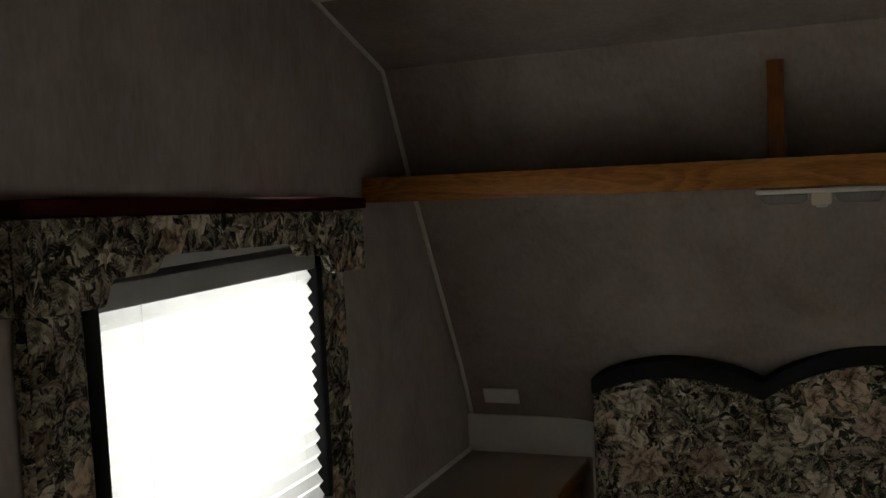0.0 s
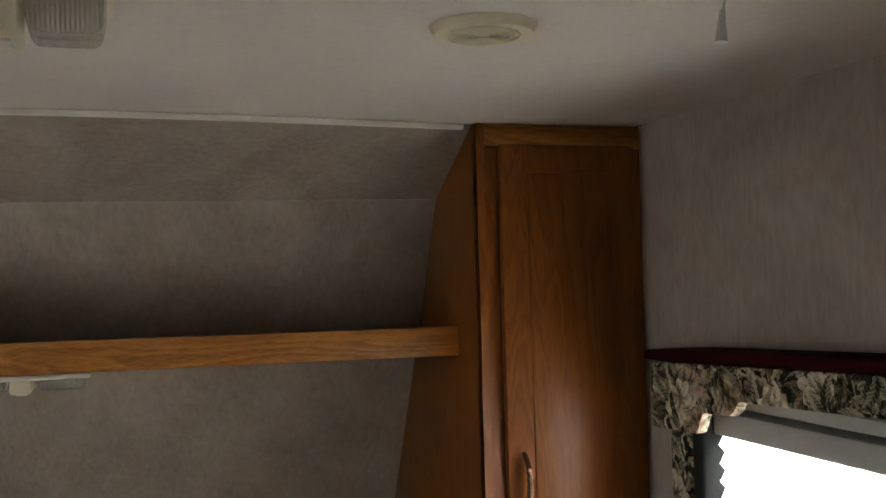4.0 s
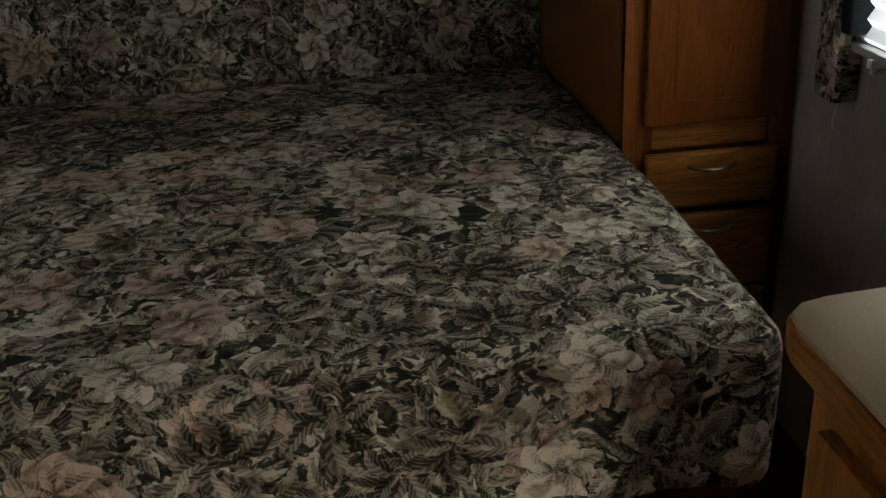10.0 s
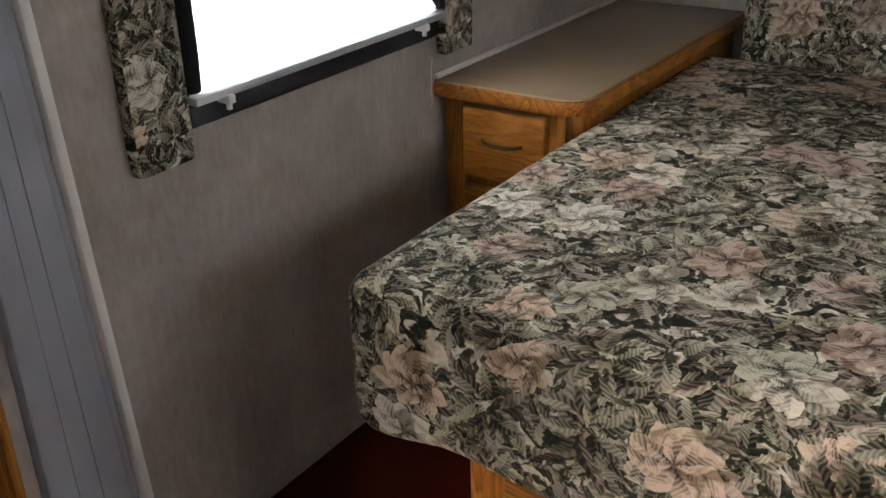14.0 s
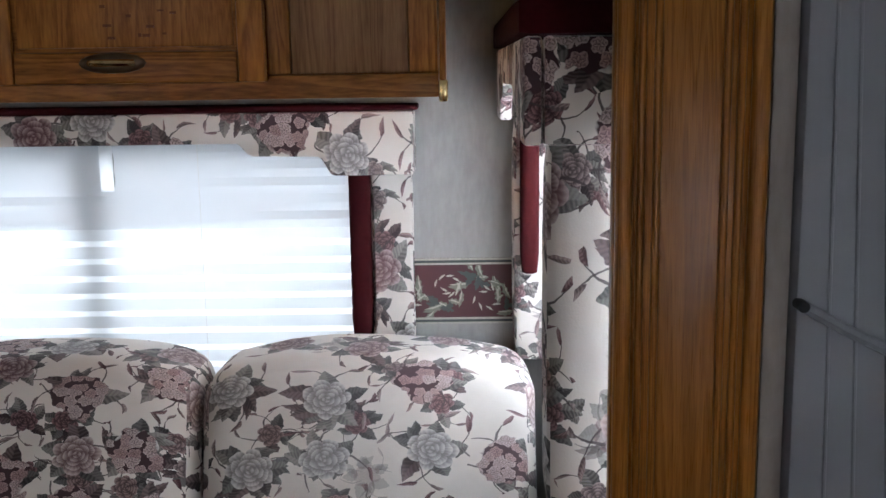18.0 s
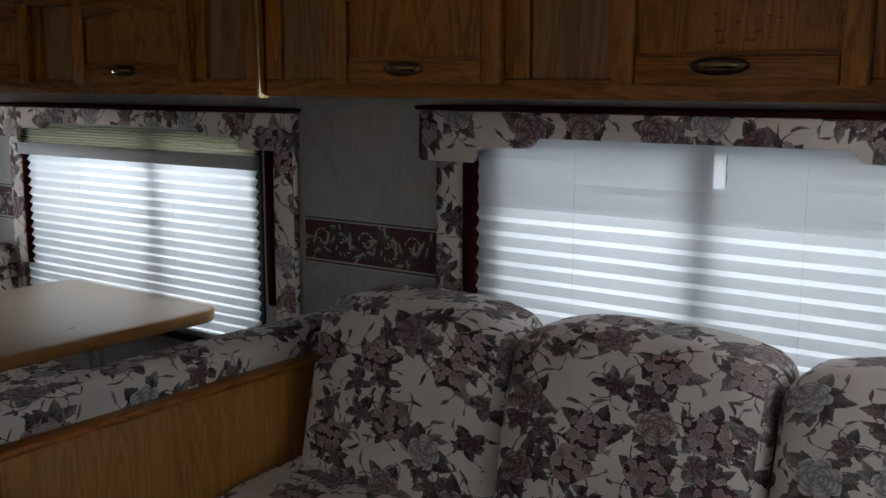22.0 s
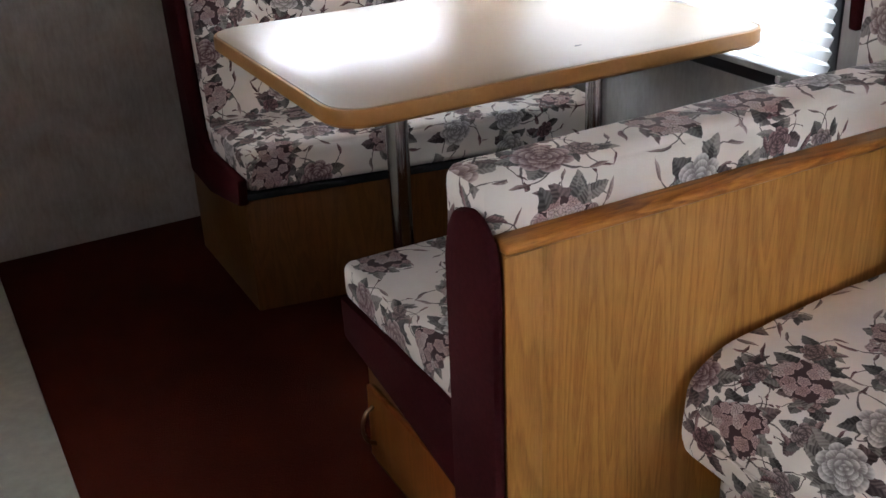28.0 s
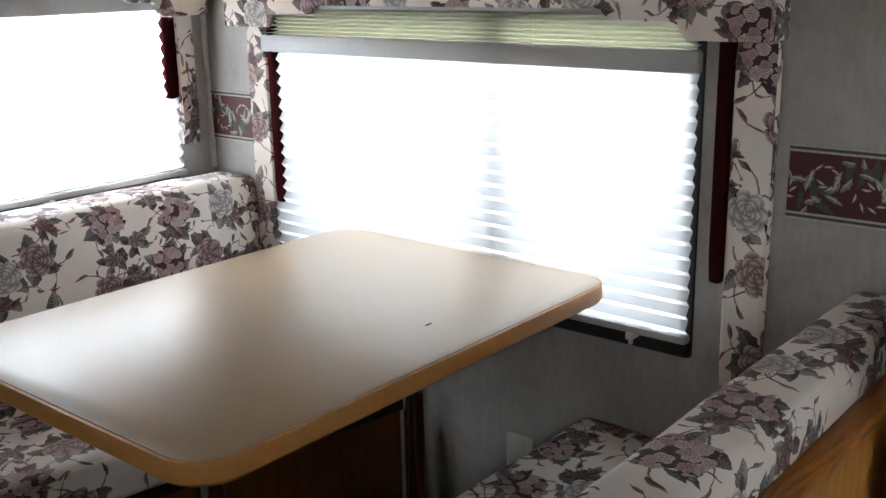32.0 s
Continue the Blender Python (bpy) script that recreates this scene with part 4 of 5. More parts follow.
# ---- wallpaper border ----
def border(name, n, plane, a0, a1):
    m = frame_of(n, plane)
    s = -1 if n in ("+x", "-y") else 1
    u0, u1 = sorted((s * a0, s * a1))
    z0, z1 = 0.939, 1.071
    ob = part(name, placed(box(u0, u1, 0.0, 0.002, z0, z1, 0), m), BORDER_RED, smooth=False)
    tagged(ob, "burgundy paper border with sage scrolling leaves", "wallpaper border", kind="structure")
    for za, zb in ((z0, z0 + 0.013), (z1 - 0.013, z1)):
        part("edge_band", placed(box(u0, u1, 0.002, 0.003, za, zb, 0), m), BORDER_LEAF, ob)
        part("edge_line", placed(box(u0, u1, 0.003, 0.0036, za + 0.004, zb - 0.004, 0), m), BORDER_DARK, ob)
    light, sage, dark = bmesh.new(), bmesh.new(), bmesh.new()
    rnd = random.Random(7)

    def leaf(bm, c, ang, ln, wd, y):
        k = 10
        pts = []
        for i in range(2 * k):
            t = i / k if i < k else 2 - i / k
            w = wd * math.sin(math.pi * min(1, t * 1.02)) * (0.75 + 0.25 * math.cos(t * 22)) * (1 if i < k else -1)
            p = Vector((t * ln, w + 0.25 * ln * t * t))
            q = Vector((c[0] + p.x * math.cos(ang) - p.y * math.sin(ang), c[1] + p.x * math.sin(ang) + p.y * math.cos(ang)))
            q.x, q.y = min(max(q.x, u0), u1), min(max(q.y, z0 + 0.014), z1 - 0.014)
            pts.append(bm.verts.new((q.x, y, q.y)))
        bm.faces.new(pts)
    u, flip = u0 + 0.03, 1
    zc = (z0 + z1) / 2
    while u < u1 - 0.02:
        for k in range(11):
            c, ang = (u + 0.009 * k - 0.01, zc + flip * (0.030 - 0.007 * k)), rnd.uniform(-1, 1) + (2.4 if k % 2 else -0.7) * flip
            ln, wd = rnd.uniform(0.026, 0.045), rnd.uniform(0.006, 0.010)
            leaf(sage if k % 3 else dark, c, ang, ln, wd, 0.0030 + 0.0002 * k)
            if k % 3:
                leaf(light, (c[0], c[1] + 0.002), ang + 0.06, ln * 0.92, wd * 0.28, 0.0031 + 0.0002 * k)
        for k in range(9):
            a = k * 0.62 * flip
            r = 0.028 - 0.0025 * k
            leaf(light, (u + 0.05 + r * math.cos(a), zc + flip * 0.008 + r * math.sin(a)), a + 1.57 * flip, 0.018, 0.0028, 0.0055)
        u += 0.078
        flip = -flip
    part("light_scrolls", placed(light, m), BORDER_LEAF, ob, smooth=False)
    part("sage_leaves", placed(sage, m), BORDER_SAGE, ob, smooth=False)
    part("dark_leaves", placed(dark, m), BORDER_DARK, ob, smooth=False)


border("border_sofa", "+x", XS, 0.565, 0.88)
border("border_middle", "+x", XS, -1.19, -0.73)
border("border_rear", "+x", XS, -2.785, -2.565)


# ---- small shared fittings ----
def bow_handle(name, p, along, out, length, parent, material, label="", r=0.0045):
    """A bow pull: two posts and a bent bar."""
    p, a, o = Vector(p), Vector(along).normalized(), Vector(out).normalized()
    k = 9
    pts = [p + a * length * (i / (k - 1) - 0.5) + o * 0.026 * (math.sin(math.pi * i / (k - 1)) ** 0.5) for i in range(k)]
    return part(name, tube(pts, r), material, parent, label)


def oval_pull(p, along, parent, w=0.085, h=0.026):
    """An oval backplate with a cup bar, on a face that looks towards +x."""
    x, y, z = p
    bm = bmesh.new()
    bmesh.ops.create_uvsphere(bm, u_segments=20, v_segments=8, radius=1, matrix=Matrix.Translation((x, y, z)) @ Matrix.Diagonal((0.006, w / 2, h / 2, 1)))
    pl = part("pull", bm, BRONZE, parent, "oval bronze pull")
    part("pull_bar", tube([(x + 0.004, y - w * 0.32, z), (x + 0.014, y - w * 0.2, z), (x + 0.016, y, z), (x + 0.014, y + w * 0.2, z), (x + 0.004, y + w * 0.32, z)], 0.0045), BRASS, pl)


# ---- bedroom ----
bed = thing("bed", (0.34, 2.1, 0), "island bed with a green foliage-print quilted spread", "bed")
BX0, BX1, BY0, BY1, BZ = -0.424, 1.126, 1.350, 2.83, 0.658


def spread(p):
    t = max(0.0, (0.62 - p.z) / 0.25)
    e = 0.010 * math.sin(p.x * 21) * t + 0.008 * math.sin(p.y * 19 + 1) * t
    x = p.x + e * (1 if p.x > 0.3 else -1)
    if p.y > 1.85:
        x = min(x, 1.126 - 0.024 * min(1.0, (p.y - 1.85) / 0.2))
    return Vector((x, p.y + e, p.z))


part("mattress_cover", soft(BX0, BX1, BY0, BY1, 0.372, BZ + 0.004, 0.052, (0.004, 0.004, 0.010), 34, 0.004, spread), QUILT, bed, "fitted foliage-print spread over the mattress", wrap=("y", 1))
part("seam", tube([(0.90, 1.36, 0.648), (0.90, 1.6, 0.662), (0.895, 1.95, 0.664), (0.89, 2.3, 0.661), (0.885, 2.75, 0.655)], 0.0012, 6), DARK_PIPE, bed)
part("platform", box(-0.24, 0.93, 1.46, 2.84, 0.0, 0.372, 0.004), OAK_X, bed, "honey-oak bed platform")
part("platform_stile", box(-0.25, -0.19, 1.448, 1.462, 0.0, 0.370, 0.003), OAK, bed)
part("platform_stile", box(0.88, 0.94, 1.448, 1.462, 0.0, 0.370, 0.003), OAK, bed)


def hump_line(k=16):
    pts = []
    for a, b, hi in ((-0.325, 0.115, 0.054), (0.115, 0.69, 0.100), (0.69, 1.105, 0.064)):
        for i in range(k):
            f = i / k
            pts.append((a + (b - a) * f, 1.000 + hi * math.sin(math.pi * f) ** 0.8))
    return pts + [(1.105, 1.003)]


head = thing("headboard", (0.38, 2.93, 0.6), "padded foliage-print headboard with three scallops and dark edging", "headboard")
top_line = hump_line()
part("padded_panel", prism([(-0.325, 0.60), (1.105, 0.60)] + [(x, z - 0.045) for x, z in reversed(top_line)], 2.845, 2.925, "y", 0.012), QUILT_WALL, head, wrap=("y", 1))
part("edging", prism(top_line + [(x, z - 0.048) for x, z in reversed(top_line)], 2.836, 2.93, "y", 0.010), DARK_PIPE, head, "thick dark velvet edging")
part("backing", box(-0.30, 1.10, 2.925, 2.931, 0.0, 0.90, 0.002), OAK_X, head)

ns = thing("nightstand", (-0.56, 2.6, 0), "honey-oak built-in nightstand with a brown laminate top", "nightstand")
part("top", prism([(XL, 2.112), (-0.452, 2.112), (-0.420, 2.124), (-0.400, 2.150), (-0.396, 2.19), (-0.392, 3.05), (XL, 3.09)], 0.700, 0.722, "z", 0.004), BED_LAMINATE, ns, "brown laminate top")
part("top_edge", prism([(XL, 2.106), (-0.452, 2.106), (-0.416, 2.119), (-0.394, 2.148), (-0.390, 2.19), (-0.386, 3.05), (-0.404, 3.05), (-0.408, 2.19), (-0.414, 2.158), (-0.430, 2.134), (-0.452, 2.124), (XL, 2.124)], 0.684, 0.717, "z", 0.006), OAK_Y, ns, "rounded oak nosing")
part("body", prism([(XL + 0.02, 2.15), (-0.455, 2.15), (-0.420, 2.18), (-0.414, 2.21), (-0.412, 3.04), (XL + 0.02, 3.07)], 0.0, 0.692, "z", 0.003), OAK, ns)
part("face_stile", box(XL + 0.012, XL + 0.062, 2.136, 2.152, 0.0, 0.690, 0.003), OAK, ns)
part("face_stile", box(-0.486, -0.446, 2.136, 2.152, 0.0, 0.690, 0.003), OAK, ns)
for za, zb in ((0.505, 0.668), (0.30, 0.48), (0.08, 0.275)):
    d = part("drawer", box(XL + 0.066, -0.490, 2.122, 2.150, za, zb, 0.007, 3), OAK_X, ns)
    bow_handle("handle", ((XL - 0.425) / 2, 2.122, (za + zb) / 2 + 0.01), (1, 0, 0), (0, -1, 0), 0.10, d, BRONZE, "bronze bow handle")
splash = tagged(part("backsplash", join(box(XL + 0.001, -0.34, 3.052, 3.066, 0.722, 0.835, 0.003), box(XL, XL + 0.012, 2.112, 3.052, 0.722, 0.733, 0.003), box(-0.362, -0.345, 2.98, 3.066, 0.62, 0.835, 0.003)), TRIM), "pale upstand around the nightstand top", "backsplash")
o = thing("outlet", (-0.66, 3.045, 0.885), "white wall socket plate above the nightstand", "outlet")
bm = box(-0.699, -0.590, 3.030, 3.038, 0.874, 0.924, 0.003)
bmesh.ops.rotate(bm, cent=(0, 3.034, 0.90), matrix=Matrix.Rotation(radians(22), 3, "X"), verts=bm.verts)
part("plate", bm, WHITE, o)

ward = thing("wardrobe", (1.28, 2.5, 0), "tall reddish oak wardrobe with one door and drawers", "wardrobe")
side = [(2.11, 0.0), (2.11, ZC - 0.003), (2.30 - 0.17, ZC - 0.003), (2.54 - 0.175, 1.832), (2.68 - 0.175, 1.56), (3.0 - 0.175, 0.99), (3.08 - 0.175, 0.81), (3.09 - 0.175, 0.0)]
part("side_panel", prism(side, 1.108, 1.124, "x"), OAK_RED, ward)
part("body", box(1.125, XR - 0.002, 2.136, 2.32, 0.0, ZC - 0.004, 0.002), OAK_RED, ward)
part("top_rail", box(1.108, XR - 0.001, 2.112, 2.134, 1.915, ZC - 0.003, 0.003), OAK_RED_X, ward)
part("stile", box(1.108, 1.168, 2.113, 2.135, 0.0, 1.914, 0.003), OAK_RED, ward)
part("stile", box(1.415, XR - 0.001, 2.113, 2.135, 0.0, 1.914, 0.003), OAK_RED, ward)
part("middle_rail", box(1.169, 1.414, 2.115, 2.135, 0.645, 0.70, 0.003), OAK_RED_X, ward)
door = part("door", box(1.150, 1.432, 2.093, 2.1115, 0.70, 1.918, 0.005), OAK_RED, ward)
part("raised_panel", box(1.205, 1.378, 2.089, 2.095, 0.75, 1.862, 0.010, 2), OAK_RED, door)
bow_handle("handle", (1.183, 2.093, 1.27), (0, 0, 1), (0, -1, 0), 0.105, door, BRONZE, "bronze bow handle", 0.006)
for za, zb in ((0.52, 0.64), (0.33, 0.505), (0.08, 0.315)):
    d = part("drawer", box(1.152, 1.430, 2.090, 2.112, za, zb, 0.007, 3), OAK_RED_X, ward)
    bow_handle("handle", (1.29, 2.090, zb - 0.03), (1, 0, 0), (0, -1, 0), 0.10, d, BRONZE, "bronze bow handle")
sw = thing("switch_plate", (1.10, 2.77, 0.90), "white switch plate on the wardrobe's side", "switch")
part("plate", box(1.101, 1.108, 2.715, 2.785, 0.875, 0.955, 0.002), WHITE, sw)
part("toggle", box(1.094, 1.101, 2.745, 2.756, 0.905, 0.925, 0.002), WHITE, sw)

shelf = thing("wall_shelf", (0.17, 2.55, 1.505), "oak shelf across the sloping front wall", "shelf")
part("front_board", skewed(box(XL + 0.001, 1.107, 2.405, 2.424, 1.504, 1.564, 0.003)), OAK_RED_X, shelf)
part("shelf_board", skewed(prism([(2.425, 1.512), (2.425, 1.530), (2.70, 1.530), (2.712, 1.512)], XL + 0.001, 1.106, "x")), OAK_RED_X, shelf)
part("divider", skewed(prism([(2.56, 1.531), (2.572, 1.772), (2.580, 1.772), (2.695, 1.531)], 0.168, 0.202, "x", 0.002)), OAK_RED, shelf, "upright oak divider")


def flared(x0, x1, y0, y1, z0, z1, inset):
    """A lamp lens: a rounded tray that narrows downwards."""
    bm = soft(x0, x1, y0, y1, z0, z1, 0.012, (0, 0, 0), 9)
    cx, cy = (x0 + x1) / 2, (y0 + y1) / 2
    for v in bm.verts:
        k = max(0.0, min(1.0, (z1 - v.co.z) / (z1 - z0)))
        v.co.x += (cx - v.co.x) * inset * k
        v.co.y += (cy - v.co.y) * inset * k * 1.3
    return bm


def double_lamp(x0, x1, y0, y1, z, name, label, group, drop=0.034, pan=IVORY):
    """A twin 12-volt lamp: base pan, two clear prismatic lenses with a bulb behind each, a middle switch bridge."""
    l = thing(name, ((x0 + x1) / 2, (y0 + y1) / 2, z - drop), label, "lamp", group)
    cx, cy = (x0 + x1) / 2, (y0 + y1) / 2
    along_x = x1 - x0 >= y1 - y0
    half, wide = ((x1 - x0) / 2, (y1 - y0) / 2) if along_x else ((y1 - y0) / 2, (x1 - x0) / 2)

    def run(a, b, c, d):
        return (cx + a, cx + b, cy + c, cy + d) if along_x else (cx + c, cx + d, cy + a, cy + b)
    part("base", box(*run(-half, half, -wide, wide), z - 0.012, z - 0.001, 0.005), pan, l)
    for s in (-1, 1):
        a, b = sorted((s * 0.020, s * (half - 0.006)))
        part("lens", flared(*run(a, b, 0.008 - wide, wide - 0.008), z - drop, z - 0.010, 0.16), LENS, l, "clear prismatic lens")
        a, b = sorted((s * 0.030, s * half * 0.72))
        p, q = run(a, b, 0, 0), z - drop * 0.55
        part("bulb", rod((p[0], p[2], q), (p[1], p[3], q), 0.006, 10), WHITE, l, "unlit bulb behind the lens")
    part("bridge", box(*run(-0.019, 0.019, 0.003 - wide, wide - 0.003), z - drop - 0.003, z - 0.010, 0.005), IVORY, l)
    part("switch", box(*run(-0.011, 0.011, -0.016, 0.016), z - drop - 0.008, z - drop - 0.002, 0.003), WHITE, l)
    return l


sl = double_lamp(0.150, 0.400, 2.335, 2.435, 1.503, "shelf_lamp", "white twin lamp under the wall shelf, switched off", "lamps", 0.034, WHITE)
part("mount", box(0.20, 0.35, 2.35, 2.42, 1.5025, 1.5115, 0.001), WHITE, sl)
double_lamp(0.226, 0.440, 1.30, 1.415, ZC, "ceiling_lamp", "ivory twin ceiling lamp with clear ribbed lenses, switched off", "lamps", 0.050)
double_lamp(-0.905, -0.821, -0.098, 0.118, ZS, "ceiling_lamp", "ivory twin ceiling lamp in the slide-out, switched off", "lamps", 0.027)


def speaker(x, y, r=0.064):
    s = thing("ceiling_speaker", (x, y, ZC - 0.012), "round ivory ceiling speaker with a perforated grille", "speaker", "ceiling speakers")
    bm = bmesh.new()
    bmesh.ops.create_cone(bm, cap_ends=True, segments=40, radius1=r * 0.93, radius2=r, depth=0.011, matrix=Matrix.Translation((x, y, ZC - 0.006)))
    part("rim", bm, IVORY, s)
    bm = bmesh.new()
    for k in range(1, 8):
        rr = r * 0.68 * k / 7
        ring = [(x + rr * math.cos(a), y + rr * math.sin(a), ZC - 0.0125) for a in (2 * math.pi * i / 28 for i in range(29))]
        b2 = tube(ring, 0.0014, 5)
        me = bpy.data.meshes.new("tmp")
        b2.to_mesh(me)
        b2.free()
        bm.from_mesh(me)
        bpy.data.meshes.remove(me)
    part("grille", bm, IVORY, s)


speaker(0.855, 1.40)
speaker(-0.165, 1.39)
cord = thing("pull_cord", (1.03, 1.17, 1.90), "short white pull cord hanging from the ceiling", "pull cord")
part("line", rod((1.028, 1.17, 1.93), (1.045, 1.18, ZC), 0.0012, 6), WHITE, cord)
part("bell", rod((1.024, 1.168, 1.898), (1.028, 1.17, 1.932), 0.0065, 10, 0.003), WHITE, cord)
lc = thing("shade_cord", (1.44, 1.93, 0.6), "thin loose white shade cord hanging down the wall", "cord")
part("line", tube([(1.452, 1.925, 0.80), (1.458, 1.928, 0.77), (1.455, 1.935, 0.74), (1.459, 1.938, 0.72)], 0.0008, 5), WHITE, lc)

lc = thing("shade_cord", (-0.757, 2.10, 0.6), "thin loose white shade cord beside the nightstand", "cord")
part("line", tube([(-0.755, 2.098, 0.775), (-0.757, 2.092, 0.70), (-0.755, 2.094, 0.68), (-0.757, 2.090, 0.665)], 0.0006, 5), WHITE, lc)

van = thing("vanity", (1.2, 0.62, 0), "oak vanity cabinet with a rounded tan laminate top", "vanity")
VT = [(0.918, 0.30), (0.918, 0.955), (0.925, 0.985), (0.94, 1.000), (0.97, 1.008), (1.245, 1.032), (1.245, 0.86), (XR - 0.003, 0.86), (XR - 0.003, 0.30)]
part("top", prism(VT, 0.876, 0.898, "z", 0.003), VANITY_TOP, van, "tan laminate counter top")
part("top_edge", prism([(0.914, 0.30), (0.914, 0.957), (0.922, 0.988), (0.938, 1.004), (0.97, 0.999), (1.246, 1.036), (1.246, 1.022), (0.972, 0.998), (0.95, 0.99), (0.937, 0.975), (0.932, 0.955), (0.932, 0.30)], 0.860, 0.892, "z", 0.004), OAK_Y, van, "oak counter edge")
part("body", box(0.955, 1.244, 0.31, 0.985, 0.0, 0.863, 0.003), OAK, van)
d = part("door", box(0.936, 0.954, 0.62, 0.94, 0.10, 0.80, 0.005), OAK, van)
part("raised_panel", box(0.928, 0.938, 0.67, 0.89, 0.15, 0.75, 0.008), OAK, d)
d = part("door", box(0.936, 0.954, 0.33, 0.61, 0.10, 0.80, 0.005), OAK, van)
part("raised_panel", box(0.928, 0.938, 0.38, 0.56, 0.15, 0.75, 0.008), OAK, d)
part("upstand", box(1.262, XR - 0.004, 0.846, 0.860, 0.899, 0.933, 0.004), LAMINATE, van)

med = thing("medicine_cabinet", (1.28, 0.80, 1.515), "glossy oak cabinet front with a rounded frame below the ceiling", "cabinet")
ro = [(1.46, 1.515), (1.17, 1.515), (1.135, 1.525), (1.105, 1.555), (1.095, 1.59), (1.095, ZC - 0.002), (1.46, ZC - 0.002)]
part("body", prism(ro, 0.755, 0.785, "y", 0.004), OAK_RED, med)
ri = [(1.44, 1.545), (1.18, 1.545), (1.15, 1.555), (1.13, 1.575), (1.122, 1.60), (1.122, 1.92), (1.44, 1.92)]
part("rim", tube([(x, 0.752, z) for x, z in ro], 0.010, 10), OAK_RED, med, "rounded glossy oak rim")
part("door_panel", prism(ri, 0.744, 0.756, "y", 0.003), OAK_RED, med)
kn = thing("robe_hook", (1.25, 0.905, 1.322), "small white hook on the partition wall edge", "hook")
part("stem", rod((1.25, 0.905, 1.322), (1.243, 0.905, 1.322), 0.004), WHITE, kn)
part("cap", rod((1.243, 0.905, 1.322), (1.237, 0.905, 1.322), 0.006), WHITE, kn)

# ---- slide-out: sofa ----
sofa = thing("sofa", (-1.3, -0.07, 0), "cream floral three-seat sofa with rounded back cushions", "sofa")
SY = (-0.876, -0.343, 0.212, 0.795)


def back_bend(p):
    """Leans the back cushions and rounds their tops."""
    t = max(0.0, p.z - 0.50)
    return Vector((p.x - 0.22 * t, p.y, p.z))


def seat_bend(p):
    """Seat cushions fall a little to the front and roll over their front edge."""
    f = max(0.0, (p.x + 1.04) / 0.14)
    z = p.z - 0.10 * max(0, p.x + 1.28) ** 1.3
    if p.z > 0.44:
        z -= 0.045 * min(1.0, f) ** 2.4
    return Vector((p.x, p.y, z))


for i in range(3):
    a, b = SY[i], SY[i + 1]
    cy, hw = (a + b) / 2, (b - a) / 2

    def arch(p, cy=cy, hw=hw):
        q = back_bend(p)
        f = min(1.0, abs((p.y - cy) / hw))
        if p.z > 0.7:
            q.z -= 0.040 * f ** 3 * (p.z - 0.7) / 0.25
        q.x += 0.020 * (1 - f ** 3) * math.sin(math.pi * min(1, max(0, (p.z - 0.46) / 0.5)))
        return q
    part("back_cushion", soft(-1.50, -1.30, a + 0.002, b - 0.002, 0.46, 0.950, 0.048, (0.008, 0, 0.004), 18, 0.004, arch), FLORAL, sofa)
    part("seat_cushion", soft(-1.46, -0.902, a + (0.002 if i else -0.028), b - 0.002, 0.372, 0.548, 0.032, (0.004, 0, 0.006), 20, 0.004, seat_bend), FLORAL, sofa)
    part("piping", tube([(-0.930, a + 0.02, 0.405), (-0.897, a + 0.06, 0.412), (-0.893, cy, 0.412), (-0.897, b - 0.06, 0.412), (-0.930, b - 0.02, 0.405)], 0.0028, 6), FLORAL, sofa)
part("skirt", soft(-1.50, -0.965, SY[0] + 0.004, SY[3] - 0.004, 0.062, 0.392, 0.022, (0.004, 0, 0), 16, 0.003), FLORAL, sofa, "floral-covered base")
part("kick_board", box(-1.48, -0.985, SY[0] + 0.012, SY[3] - 0.012, 0.0, 0.066, 0.003), OAK_Y, sofa, "oak kick board")
part("back_frame", box(-1.66, -1.47, SY[0] + 0.01, SY[3] - 0.01, 0.10, 0.80, 0.01), FLORAL, sofa)

# ---- slide-out: overhead cabinets ----
CF, ZB0, ZT0 = -1.035, 1.400, 1.629


